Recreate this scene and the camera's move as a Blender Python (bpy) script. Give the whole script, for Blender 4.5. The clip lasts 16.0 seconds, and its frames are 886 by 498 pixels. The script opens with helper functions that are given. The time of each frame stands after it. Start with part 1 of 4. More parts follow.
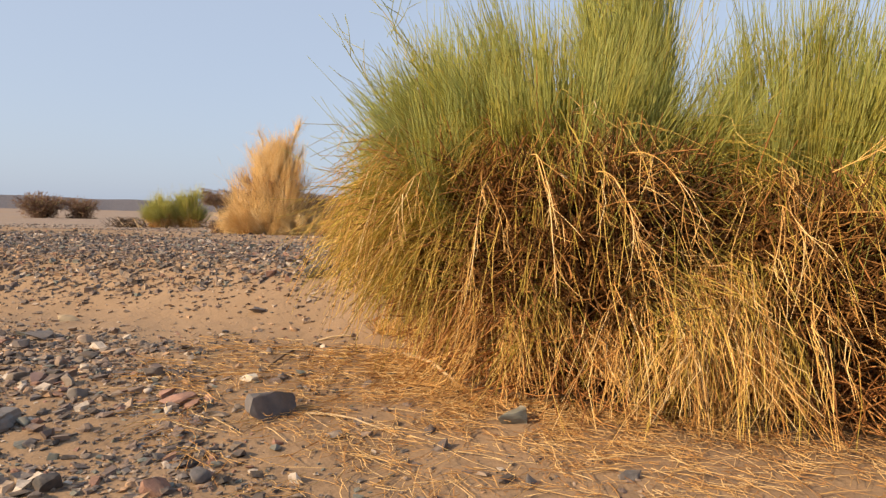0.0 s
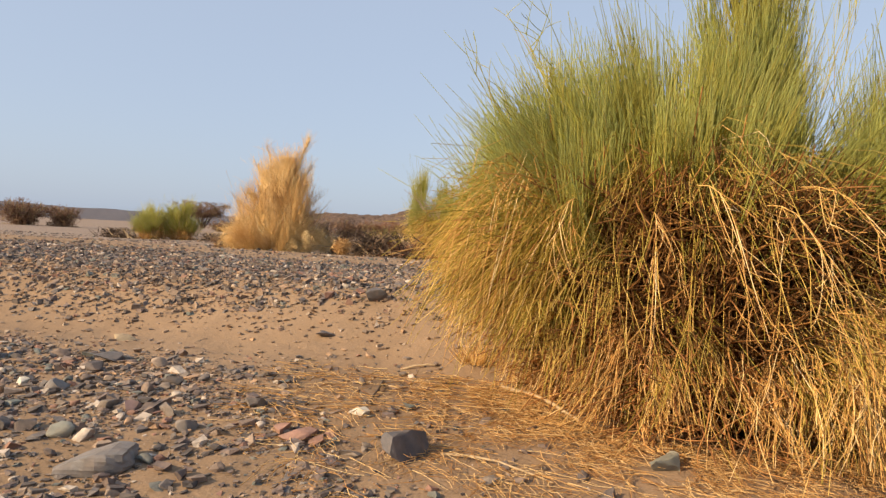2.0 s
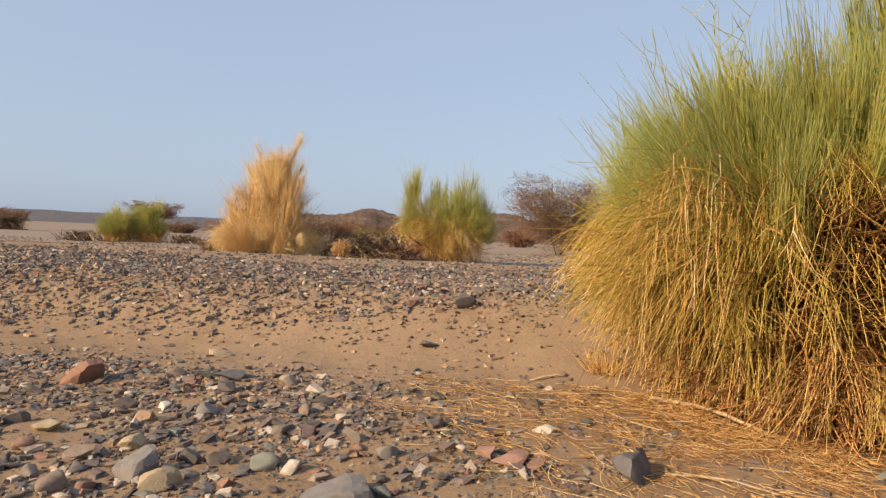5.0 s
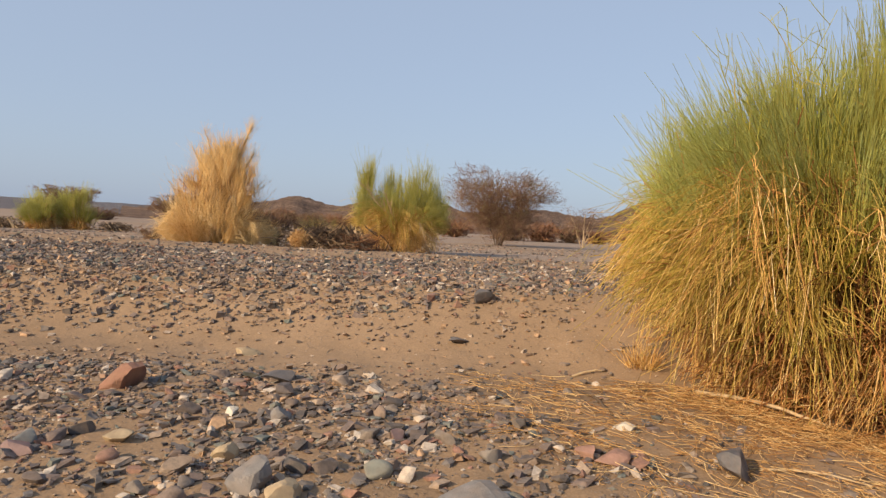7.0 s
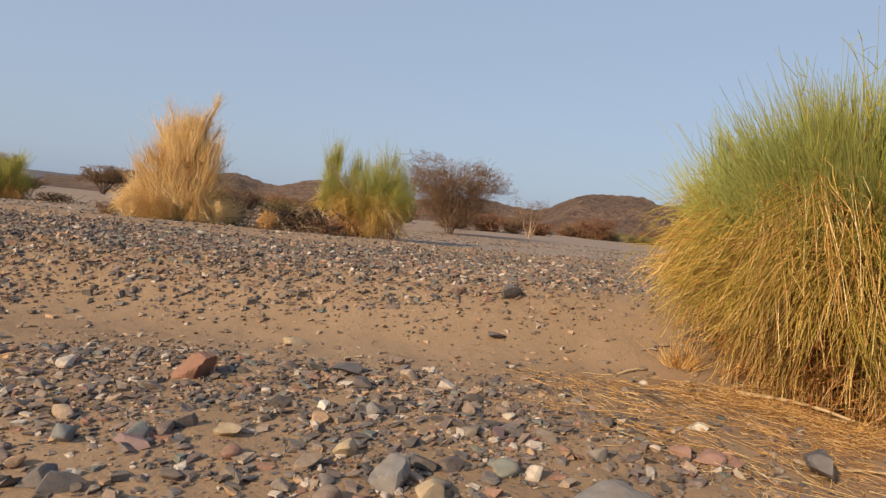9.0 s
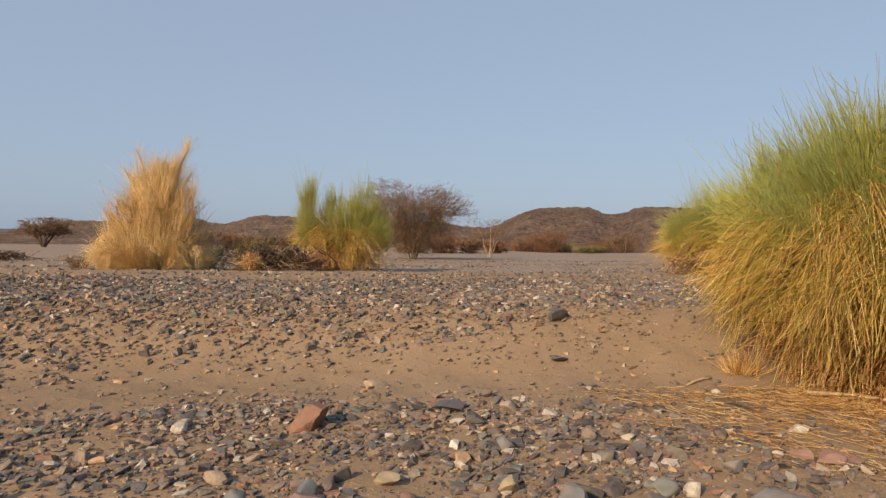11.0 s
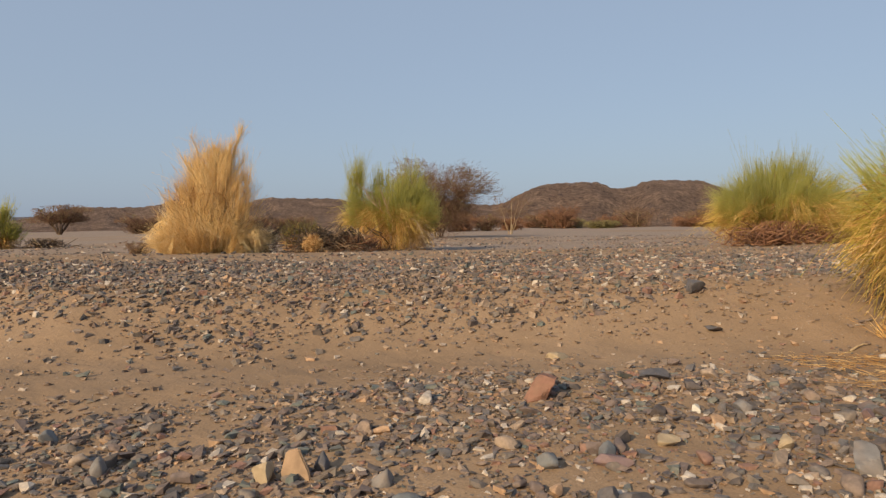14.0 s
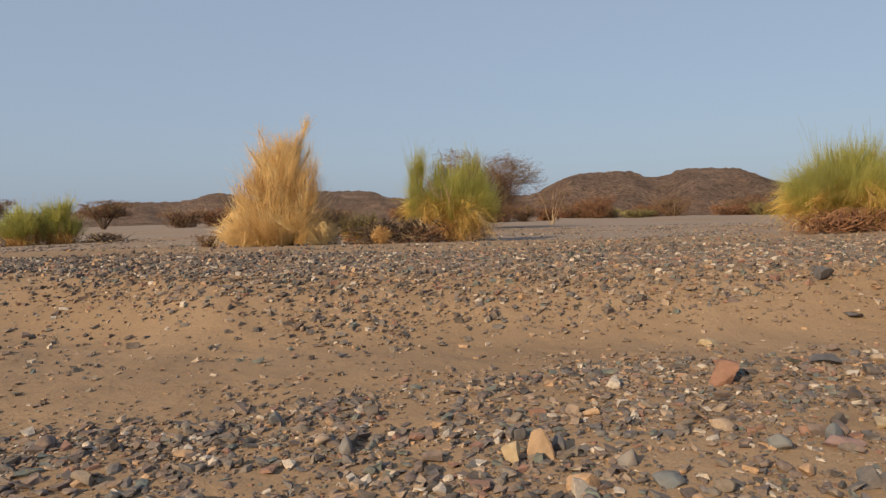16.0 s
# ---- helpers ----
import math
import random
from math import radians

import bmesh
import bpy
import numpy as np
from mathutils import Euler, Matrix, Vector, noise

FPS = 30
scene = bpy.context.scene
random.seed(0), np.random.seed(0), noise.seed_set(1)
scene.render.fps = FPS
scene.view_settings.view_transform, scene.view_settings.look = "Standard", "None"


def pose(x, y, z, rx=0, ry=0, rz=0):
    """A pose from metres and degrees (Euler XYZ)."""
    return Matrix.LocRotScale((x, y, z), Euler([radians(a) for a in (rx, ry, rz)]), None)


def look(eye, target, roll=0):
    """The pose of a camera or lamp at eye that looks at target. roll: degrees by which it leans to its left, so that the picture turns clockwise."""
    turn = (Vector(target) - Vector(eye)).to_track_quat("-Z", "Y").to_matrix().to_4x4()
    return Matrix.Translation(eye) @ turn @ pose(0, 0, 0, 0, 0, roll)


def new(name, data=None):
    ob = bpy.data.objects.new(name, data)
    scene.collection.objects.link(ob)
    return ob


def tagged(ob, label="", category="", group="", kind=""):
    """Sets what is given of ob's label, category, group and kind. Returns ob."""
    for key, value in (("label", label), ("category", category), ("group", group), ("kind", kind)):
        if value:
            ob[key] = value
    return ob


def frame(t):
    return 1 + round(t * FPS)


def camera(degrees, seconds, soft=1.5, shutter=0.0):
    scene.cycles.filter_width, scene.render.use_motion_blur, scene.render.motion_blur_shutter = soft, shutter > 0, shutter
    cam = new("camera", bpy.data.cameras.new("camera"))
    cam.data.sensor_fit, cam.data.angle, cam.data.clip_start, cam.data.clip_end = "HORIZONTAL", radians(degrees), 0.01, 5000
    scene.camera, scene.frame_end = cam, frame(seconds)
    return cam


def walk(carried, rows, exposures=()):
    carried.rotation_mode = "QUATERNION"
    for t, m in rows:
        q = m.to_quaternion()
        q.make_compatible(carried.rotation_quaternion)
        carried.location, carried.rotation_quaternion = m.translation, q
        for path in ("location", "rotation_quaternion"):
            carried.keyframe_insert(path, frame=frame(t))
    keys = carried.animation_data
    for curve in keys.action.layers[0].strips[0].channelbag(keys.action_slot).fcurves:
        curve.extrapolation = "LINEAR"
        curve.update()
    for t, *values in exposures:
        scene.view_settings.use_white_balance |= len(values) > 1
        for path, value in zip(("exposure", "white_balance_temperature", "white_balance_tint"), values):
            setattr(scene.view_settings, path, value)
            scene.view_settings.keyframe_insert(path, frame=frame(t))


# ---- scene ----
cam = camera(65.9, 16.0, soft=1.4)
METRES, EYE, TILT, LEAN, TURN = 9.0, 1.36, -2.7, -1.2, 0.0
ROWS = [
    (0.0, 0.0, 0.0, 0.0, 0.0, 0.0, -0.0),
    (0.5, -0.0317, 0.011, 0.0027, -2.04, -0.54, -3.29),
    (1.0, -0.0615, 0.0193, 0.0068, -2.54, -0.02, -2.72),
    (1.5, -0.0931, 0.0258, 0.0065, -1.3, 1.23, -0.95),
    (2.0, -0.12, 0.0325, 0.0056, -1.8, 1.68, -1.75),
    (2.5, -0.1522, 0.0407, 0.0067, -4.3, 2.03, -3.06),
    (3.0, -0.1812, 0.0462, 0.0063, -4.45, 2.54, -2.18),
    (3.5, -0.2124, 0.0526, 0.0064, -2.8, 1.25, -1.42),
    (4.0, -0.2377, 0.0595, 0.008, -4.33, 1.29, -2.63),
    (4.5, -0.2704, 0.0661, 0.0098, -5.69, 1.61, -1.94),
    (5.0, -0.2971, 0.0715, 0.0108, -5.7, 1.65, -1.01),
    (7.5, -0.4435, 0.1046, 0.0172, -13.63, 0.66, -0.82),
    (8.0, -0.4734, 0.1107, 0.0178, -14.64, 0.67, -0.29),
    (8.5, -0.5047, 0.1175, 0.0188, -14.92, -0.44, -1.49),
    (9.0, -0.5332, 0.1241, 0.0214, -17.17, -0.15, -3.54),
    (11.5, -0.6854, 0.1545, 0.0309, -22.47, 2.18, 2.89),
    (12.0, -0.7143, 0.1595, 0.0302, -22.42, 2.17, 4.6),
    (12.5, -0.7464, 0.1677, 0.0317, -22.53, 0.95, 4.31),
    (13.0, -0.7766, 0.1747, 0.0327, -22.78, 1.04, 3.48),
    (13.5, -0.8126, 0.1852, 0.0334, -22.46, 1.01, 3.36),
    (14.0, -0.8407, 0.1922, 0.0349, -20.81, 0.07, 2.57),
    (14.5, -0.8758, 0.2007, 0.0361, -21.01, 0.13, 2.68),
    (15.0, -0.9073, 0.208, 0.0371, -19.06, -0.25, 4.26),
    (15.5, -0.9408, 0.2161, 0.0385, -18.4, -0.55, 3.19),
    (16.0, -0.9727, 0.224, 0.039, -18.36, -0.54, 3.09),
]
walk(cam, [(t, pose(0, 0, EYE, TILT, LEAN, TURN) @ pose(METRES * x, METRES * y, METRES * z, 90 + pitch, roll, yaw)) for t, x, y, z, yaw, pitch, roll in ROWS],
     exposures=((0.0, 0.55, 7700, 11), (3.5, 0.45, 7500, 10), (5.0, 0.40, 7400, 10), (9.0, 0.19, 7250, 9), (12.5, 0.07, 7250, 8), (16.0, 0.02, 7320, 7)))

# ---- world, sun ----
SUN_AZ, SUN_EL = radians(-120), radians(28)          # azimuth from +y towards +x
sun_way = Vector((math.sin(SUN_AZ) * math.cos(SUN_EL), math.cos(SUN_AZ) * math.cos(SUN_EL), math.sin(SUN_EL)))
world = bpy.data.worlds.new("sky")
scene.world = world
world.use_nodes = True
wt = world.node_tree
wt.nodes.clear()
sky = wt.nodes.new("ShaderNodeTexSky")
sky.sky_type, sky.sun_disc = "NISHITA", False
sky.sun_elevation, sky.sun_rotation = SUN_EL, SUN_AZ
sky.altitude, sky.air_density, sky.dust_density, sky.ozone_density = 400, 1.0, 3.2, 3.0
bg = wt.nodes.new("ShaderNodeBackground")
bg.inputs["Strength"].default_value = 0.10
wo = wt.nodes.new("ShaderNodeOutputWorld")
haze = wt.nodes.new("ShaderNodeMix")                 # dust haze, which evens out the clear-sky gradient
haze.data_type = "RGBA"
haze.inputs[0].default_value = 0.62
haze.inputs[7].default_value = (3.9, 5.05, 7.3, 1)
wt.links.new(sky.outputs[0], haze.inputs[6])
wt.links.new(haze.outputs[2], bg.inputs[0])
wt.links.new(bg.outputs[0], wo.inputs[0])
sun = new("sun", bpy.data.lights.new("sun", "SUN"))
sun.data.energy, sun.data.angle, sun.data.color = 4.5, radians(0.6), (1.0, 0.80, 0.57)
sun.matrix_world = look(sun_way * 60, (0, 0, 0))


# ---- materials ----
class Nodes:
    """A short way to wire a node material."""

    def __init__(self, name, rough=0.85, spec=0.25):
        self.m = bpy.data.materials.new(name)
        self.m.use_nodes = True
        self.t = self.m.node_tree
        self.b = self.t.nodes["Principled BSDF"]
        self.b.inputs["Roughness"].default_value = rough
        self.b.inputs["Specular IOR Level"].default_value = spec

    def add(self, kind, **kw):
        n = self.t.nodes.new(kind)
        for k, v in kw.items():
            n.inputs[k].default_value = v
        return n

    def link(self, a, b):
        self.t.links.new(a, b)

    def place(self, scale=1.0):
        g = self.add("ShaderNodeNewGeometry")
        v = self.add("ShaderNodeVectorMath")
        v.operation = "SCALE"
        v.inputs["Scale"].default_value = scale
        self.link(g.outputs["Position"], v.inputs[0])
        return v.outputs[0]

    def noise(self, scale, detail=4.0, rough=0.6, vector=None):
        n = self.add("ShaderNodeTexNoise", Scale=scale, Detail=detail, Roughness=rough)
        self.link(vector or self.place(), n.inputs["Vector"])
        return n.outputs["Fac"]

    def ramp(self, fac, stops, constant=False):
        r = self.add("ShaderNodeValToRGB")
        r.color_ramp.interpolation = "CONSTANT" if constant else "LINEAR"
        while len(r.color_ramp.elements) < len(stops):
            r.color_ramp.elements.new(0.5)
        for e, (p, c) in zip(r.color_ramp.elements, stops):
            e.position, e.color = p, (*c, 1)
        self.link(fac, r.inputs[0])
        return r.outputs[0]

    def mix(self, fac, a, b, mode="MIX"):
        n = self.t.nodes.new("ShaderNodeMix")
        n.data_type, n.blend_type = "RGBA", mode
        for s, v in ((n.inputs[0], fac), (n.inputs[6], a), (n.inputs[7], b)):
            if isinstance(v, (int, float)):
                s.default_value = v
            elif isinstance(v, tuple):
                s.default_value = (*v, 1)
            else:
                self.link(v, s)
        return n.outputs[2]

    def span(self, fac, a, b, lo=0.0, hi=1.0):
        n = self.t.nodes.new("ShaderNodeMapRange")
        for i, v in enumerate((a, b, lo, hi), 1):
            n.inputs[i].default_value = v
        self.link(fac, n.inputs[0])
        return n.outputs[0]

    def bump(self, height, strength=0.4, distance=0.01):
        n = self.add("ShaderNodeBump", Strength=strength, Distance=distance)
        self.link(height, n.inputs["Height"])
        if self.b.inputs["Normal"].links:
            self.link(self.b.inputs["Normal"].links[0].from_socket, n.inputs["Normal"])
        self.link(n.outputs[0], self.b.inputs["Normal"])

    def colour(self, c):
        self.link(c, self.b.inputs["Base Color"])
        return self


def ground_material():
    n = Nodes("wadi_sand", 0.95, 0.12)
    base = n.ramp(n.noise(0.35, 6, 0.62), [(0.3, (0.248, 0.172, 0.110)), (0.5, (0.294, 0.204, 0.132)), (0.72, (0.345, 0.243, 0.159))])
    fine = n.ramp(n.noise(60, 4, 0.7), [(0.3, (0.78, 0.76, 0.74)), (0.7, (1.12, 1.1, 1.08))])
    base = n.mix(1.0, base, fine, "MULTIPLY")
    # small grit, scattered in patches
    grit = n.add("ShaderNodeTexVoronoi", Scale=46.0)
    n.link(n.place(), grit.inputs["Vector"])
    patch = n.span(n.noise(0.9, 5, 0.6), 0.42, 0.6)
    size = n.span(grit.outputs["Distance"], 0.30, 0.22)
    keep = n.add("ShaderNodeMath")
    keep.operation = "MULTIPLY"
    n.link(patch, keep.inputs[0])
    n.link(size, keep.inputs[1])
    sep = n.add("ShaderNodeSeparateColor")
    n.link(grit.outputs["Color"], sep.inputs[0])
    few = n.span(sep.outputs[0], 0.62, 0.68)
    keep2 = n.add("ShaderNodeMath")
    keep2.operation = "MULTIPLY"
    n.link(keep.outputs[0], keep2.inputs[0])
    n.link(few, keep2.inputs[1])
    gritc = n.ramp(sep.outputs[1], [(0.0, (0.13, 0.12, 0.12)), (0.4, (0.2, 0.18, 0.17)), (0.75, (0.3, 0.22, 0.17)), (1.0, (0.5, 0.44, 0.36))])
    # gravel pavement on the plain beyond the bank
    cross = n.add("ShaderNodeVectorMath")
    cross.operation = "DOT_PRODUCT"
    cross.inputs[1].default_value = (0.31, 1.0, 0.0)
    n.link(n.place(), cross.inputs[0])
    plain = n.add("ShaderNodeMath")
    plain.operation = "MULTIPLY"
    n.link(n.span(cross.outputs["Value"], 21, 30), plain.inputs[0])
    n.link(n.span(n.noise(0.045, 5, 0.6), 0.36, 0.5, 0.1, 0.85), plain.inputs[1])
    pave = n.ramp(n.noise(3.0, 6, 0.75), [(0.3, (0.16, 0.135, 0.12)), (0.5, (0.27, 0.215, 0.18)), (0.7, (0.36, 0.28, 0.22))])
    base = n.mix(plain.outputs[0], base, pave)
    n.colour(n.mix(keep2.outputs[0], base, gritc))
    n.bump(keep2.outputs[0], 0.6, 0.01)
    n.bump(n.noise(22, 6, 0.65), 0.5, 0.02)
    n.bump(n.noise(2.5, 4, 0.55), 0.6, 0.06)
    return n.m


STONE_STOPS = [(0.0, (0.06, 0.059, 0.063)), (0.12, (0.115, 0.112, 0.117)), (0.26, (0.138, 0.11, 0.105)), (0.40, (0.165, 0.144, 0.128)), (0.52, (0.09, 0.08, 0.082)),
               (0.62, (0.115, 0.138, 0.134)), (0.68, (0.20, 0.155, 0.13)), (0.76, (0.30, 0.235, 0.185)), (0.83, (0.22, 0.125, 0.1)), (0.89, (0.45, 0.40, 0.35)), (0.95, (0.38, 0.25, 0.16))]


def stone_material(name, island, tint=None, dusty=(0.02, 0.28)):
    """Weathered river stone: the colour by island or by object."""
    n = Nodes(name, 0.75, 0.3)
    if tint:
        c = n.ramp(n.noise(14, 5, 0.6), [(0.3, tuple(v * 0.72 for v in tint)), (0.55, tint), (0.75, tuple(min(1, v * 1.22) for v in tint))])
    else:
        src = n.add("ShaderNodeNewGeometry").outputs["Random Per Island"] if island else n.add("ShaderNodeObjectInfo").outputs["Random"]
        c = n.ramp(src, STONE_STOPS, True)
        c = n.mix(1.0, c, n.ramp(n.noise(30, 5, 0.65), [(0.25, (0.6, 0.6, 0.6)), (0.75, (1.45, 1.4, 1.34))]), "MULTIPLY")
    dust = n.span(n.noise(9, 4, 0.6), 0.4, 0.7, dusty[0], dusty[1])
    n.colour(n.mix(dust, c, (0.35, 0.235, 0.15)))
    n.bump(n.noise(70, 5, 0.7), 0.5, 0.008)
    return n.m


def stem_material(name, stops, tip=None, rough=0.7, patch=None):
    """Thin stems: a colour for each stem, with a paler or browner far end."""
    n = Nodes(name, rough, 0.2)
    isl = n.add("ShaderNodeNewGeometry").outputs["Random Per Island"]
    c = n.ramp(isl, stops)
    if tip:
        a = n.add("ShaderNodeAttribute")
        a.attribute_name = "along"
        c = n.mix(n.span(a.outputs["Fac"], 0.35, 1.0, 0.0, 0.75), c, tip)
    if patch:
        c = n.mix(n.span(n.noise(patch[1], 3, 0.6), 0.46, 0.66, 0.0, 0.7), c, patch[0])
    c = n.mix(1.0, c, n.ramp(n.noise(40, 3, 0.6), [(0.3, (0.8, 0.8, 0.8)), (0.7, (1.15, 1.15, 1.15))]), "MULTIPLY")
    n.colour(c)
    return n.m


def rock_material(name, a, b, c):
    """Weathered desert hillside with darker outcrops and scree."""
    n = Nodes(name, 0.95, 0.1)
    v = n.place(0.02)
    base = n.ramp(n.noise(3.0, 8, 0.7, v), [(0.3, a), (0.52, b), (0.72, c)])
    speck = n.ramp(n.noise(30.0, 6, 0.8, v), [(0.38, (0.42, 0.42, 0.44)), (0.6, (1.4, 1.37, 1.32))])
    n.colour(n.mix(1.0, base, speck, "MULTIPLY"))
    n.bump(n.noise(14, 8, 0.75, v), 1.0, 4.0)
    return n.m


SAND = ground_material()
GRAVEL = stone_material("gravel_mixed", True)
DUSTY = stone_material("gravel_dusty", True, None, (0.25, 0.75))
STONE = stone_material("river_stone", False)
GREEN = stem_material("green_shoot", [(0.0, (0.195, 0.198, 0.028)), (0.35, (0.295, 0.295, 0.048)), (0.65, (0.39, 0.38, 0.074)), (0.87, (0.49, 0.43, 0.105)), (1.0, (0.47, 0.29, 0.08))], (0.40, 0.47, 0.19), patch=((0.37, 0.32, 0.06), 2.6))
FARGREEN = stem_material("green_shoot_far", [(0.0, (0.25, 0.25, 0.045)), (0.5, (0.36, 0.35, 0.075)), (1.0, (0.50, 0.44, 0.12))], (0.40, 0.415, 0.16))
STRAW = stem_material("straw_stem", [(0.0, (0.29, 0.12, 0.04)), (0.2, (0.52, 0.275, 0.085)), (0.5, (0.73, 0.44, 0.15)), (0.75, (0.83, 0.55, 0.215)), (0.92, (0.9, 0.66, 0.33)), (1.0, (0.94, 0.76, 0.48))], patch=((0.52, 0.26, 0.085), 2.6))
LITTER = stem_material("straw_litter", [(0.0, (0.26, 0.12, 0.045)), (0.3, (0.45, 0.235, 0.085)), (0.6, (0.6, 0.36, 0.145)), (1.0, (0.74, 0.53, 0.27))])
YELLOW = stem_material("yellowing_stem", [(0.0, (0.28, 0.21, 0.04)), (0.4, (0.46, 0.34, 0.075)), (0.75, (0.64, 0.43, 0.12)), (1.0, (0.76, 0.55, 0.2))])
ARCH = stem_material("arching_stem", [(0.0, (0.161, 0.138, 0.021)), (0.35, (0.301, 0.252, 0.042)), (0.65, (0.451, 0.347, 0.070)), (0.88, (0.602, 0.428, 0.114)), (1.0, (0.682, 0.437, 0.150))], patch=((0.422, 0.238, 0.053), 2.4))
TWIG = stem_material("brown_twig", [(0.0, (0.19, 0.08, 0.033)), (0.5, (0.40, 0.18, 0.066)), (1.0, (0.58, 0.31, 0.115))])
# the brown dead twig again, darkened so its colour holds the hollow's shade
SHADETWIG = stem_material("shade_dark_twig", [(0.0, (0.10, 0.048, 0.018)), (0.5, (0.24, 0.115, 0.04)), (1.0, (0.40, 0.205, 0.07))])
BARK = stem_material("pale_bark", [(0.0, (0.3, 0.2, 0.12)), (0.5, (0.45, 0.33, 0.2)), (1.0, (0.6, 0.45, 0.28))])
DRY = stem_material("dry_stem", [(0.0, (0.64, 0.40, 0.16)), (0.4, (0.76, 0.52, 0.235)), (0.8, (0.82, 0.61, 0.31)), (1.0, (0.86, 0.71, 0.45))], patch=((0.60, 0.36, 0.13), 1.0))
DARKTWIG = stem_material("dead_dark_twig", [(0.0, (0.05, 0.036, 0.03)), (0.5, (0.10, 0.07, 0.05)), (0.85, (0.2, 0.135, 0.085)), (1.0, (0.4, 0.28, 0.18))])
BROWNLEAF = stem_material("brown_acacia_twig", [(0.0, (0.14, 0.08, 0.055)), (0.5, (0.22, 0.13, 0.085)), (0.85, (0.29, 0.18, 0.11)), (1.0, (0.25, 0.22, 0.1))])
REDBRUSH = stem_material("rust_brown_twig", [(0.0, (0.16, 0.075, 0.045)), (0.5, (0.24, 0.12, 0.07)), (1.0, (0.33, 0.18, 0.1))])
OLIVEBRUSH = stem_material("olive_brown_twig", [(0.0, (0.13, 0.11, 0.06)), (0.5, (0.21, 0.18, 0.085)), (1.0, (0.32, 0.27, 0.1))])
HILL = rock_material("hill_rock", (0.125, 0.087, 0.07), (0.22, 0.152, 0.118), (0.35, 0.245, 0.185))
# the blue-grey of distance haze is mixed into this rock colour
PLATEAU = rock_material("hazed_plateau_rock", (0.13, 0.13, 0.15), (0.16, 0.155, 0.175), (0.19, 0.18, 0.195))


# ---- helpers of this scene ----
rng = np.random.default_rng(7)


def sm(a, b, v):
    s = np.clip((v - a) / (b - a), 0, 1)
    return s * s * (3 - 2 * s)


def wave(x, y, seed, scale):
    """A cheap smooth noise of about -1..1 for arrays."""
    r = np.random.default_rng(seed)
    s = 0
    for k in range(7):
        a, f, p = r.uniform(0, 6.283), r.uniform(0.5, 1.9) / scale, r.uniform(0, 6.283)
        s = s + np.sin((x * np.cos(a) + y * np.sin(a)) * f * 6.283 + p + 1.3 * np.sin((x * np.sin(a) - y * np.cos(a)) * f * 3.1 + p * 2))
    return s / 3.6


def bank(x, y):
    """Distance across the wadi, from the walker's side towards the gravel bank."""
    return y + 0.31 * x


def ground_z(x, y):
    """Height of the ground: a shallow sandy channel, a gravel bank, and the plain behind."""
    x, y = np.asarray(x, float), np.asarray(y, float)
    u = bank(x, y)
    near = 0.105 + 0.05 * (np.clip(u, 0, 5.3) - 5.3) - 0.032 * np.clip(x + 2.2, 0, 5)
    top = 0.70 - 0.30 * sm(16, 31, u) - 0.2 * sm(-9, -22, x) * sm(20, 45, y)
    z = near + (top - near) * sm(6.3, 9.0, u - 1.2 * sm(-8.6, -11.2, x) + 0.4 * sm(-1.6, -0.3, x) + 0.15 * wave(x, y, 3, 5))
    z = z + 0.18 * np.exp(-((x - 11.5) ** 2 + (y - 19.8) ** 2) / 9.0)
    z = z + 0.10 * np.exp(-((x - 1.4) ** 2 + (y - 6.2) ** 2) / 2.6)
    z = z + 0.012 * wave(x, y, 5, 1.7) + 0.02 * wave(x, y, 6, 6) * sm(6, 9, u)
    far = np.hypot(x, y)
    return z + 0.25 * wave(x, y, 8, 70) * sm(60, 160, far) + 0.6 * sm(120, 300, far) * sm(10, 120, x)


def mesh_of(name, co, faces, material, smooth=False, along=None):
    """A mesh from arrays of points and of faces with one number of corners."""
    me = bpy.data.meshes.new(name)
    co, faces = np.asarray(co, np.float32).reshape(-1, 3), np.asarray(faces, np.int32)
    n, k = faces.shape
    me.vertices.add(len(co))
    me.vertices.foreach_set("co", co.ravel())
    me.loops.add(n * k)
    me.loops.foreach_set("vertex_index", faces.ravel())
    me.polygons.add(n)
    me.polygons.foreach_set("loop_start", np.arange(0, n * k, k, dtype=np.int32))
    me.polygons.foreach_set("use_smooth", np.full(n, smooth))
    if along is not None:
        me.attributes.new("along", "FLOAT", "POINT").data.foreach_set("value", np.asarray(along, np.float32).ravel())
    me.update(calc_edges=True)
    me.materials.append(material)
    return me


def part(name, me, parent, label="", kind="", at=None):
    ob = new(name, me)
    ob.parent = parent
    if at is not None:
        ob.location = at
    return tagged(ob, label, kind=kind)


def thing(name, x, y, label, category, group="", sink=0.0):
    """An Empty on the ground that parents the parts of a thing."""
    ob = new(name)
    ob.location = (x, y, float(ground_z(x, y)) - sink)
    return tagged(ob, label, category, group)


def bow(p0, p1, p2, k):
    """Points along bows from p0 to p2, pulled towards p1."""
    t = np.linspace(0, 1, k)[None, :, None]
    return (1 - t) ** 2 * p0[:, None] + 2 * t * (1 - t) * p1[:, None] + t ** 2 * p2[:, None]


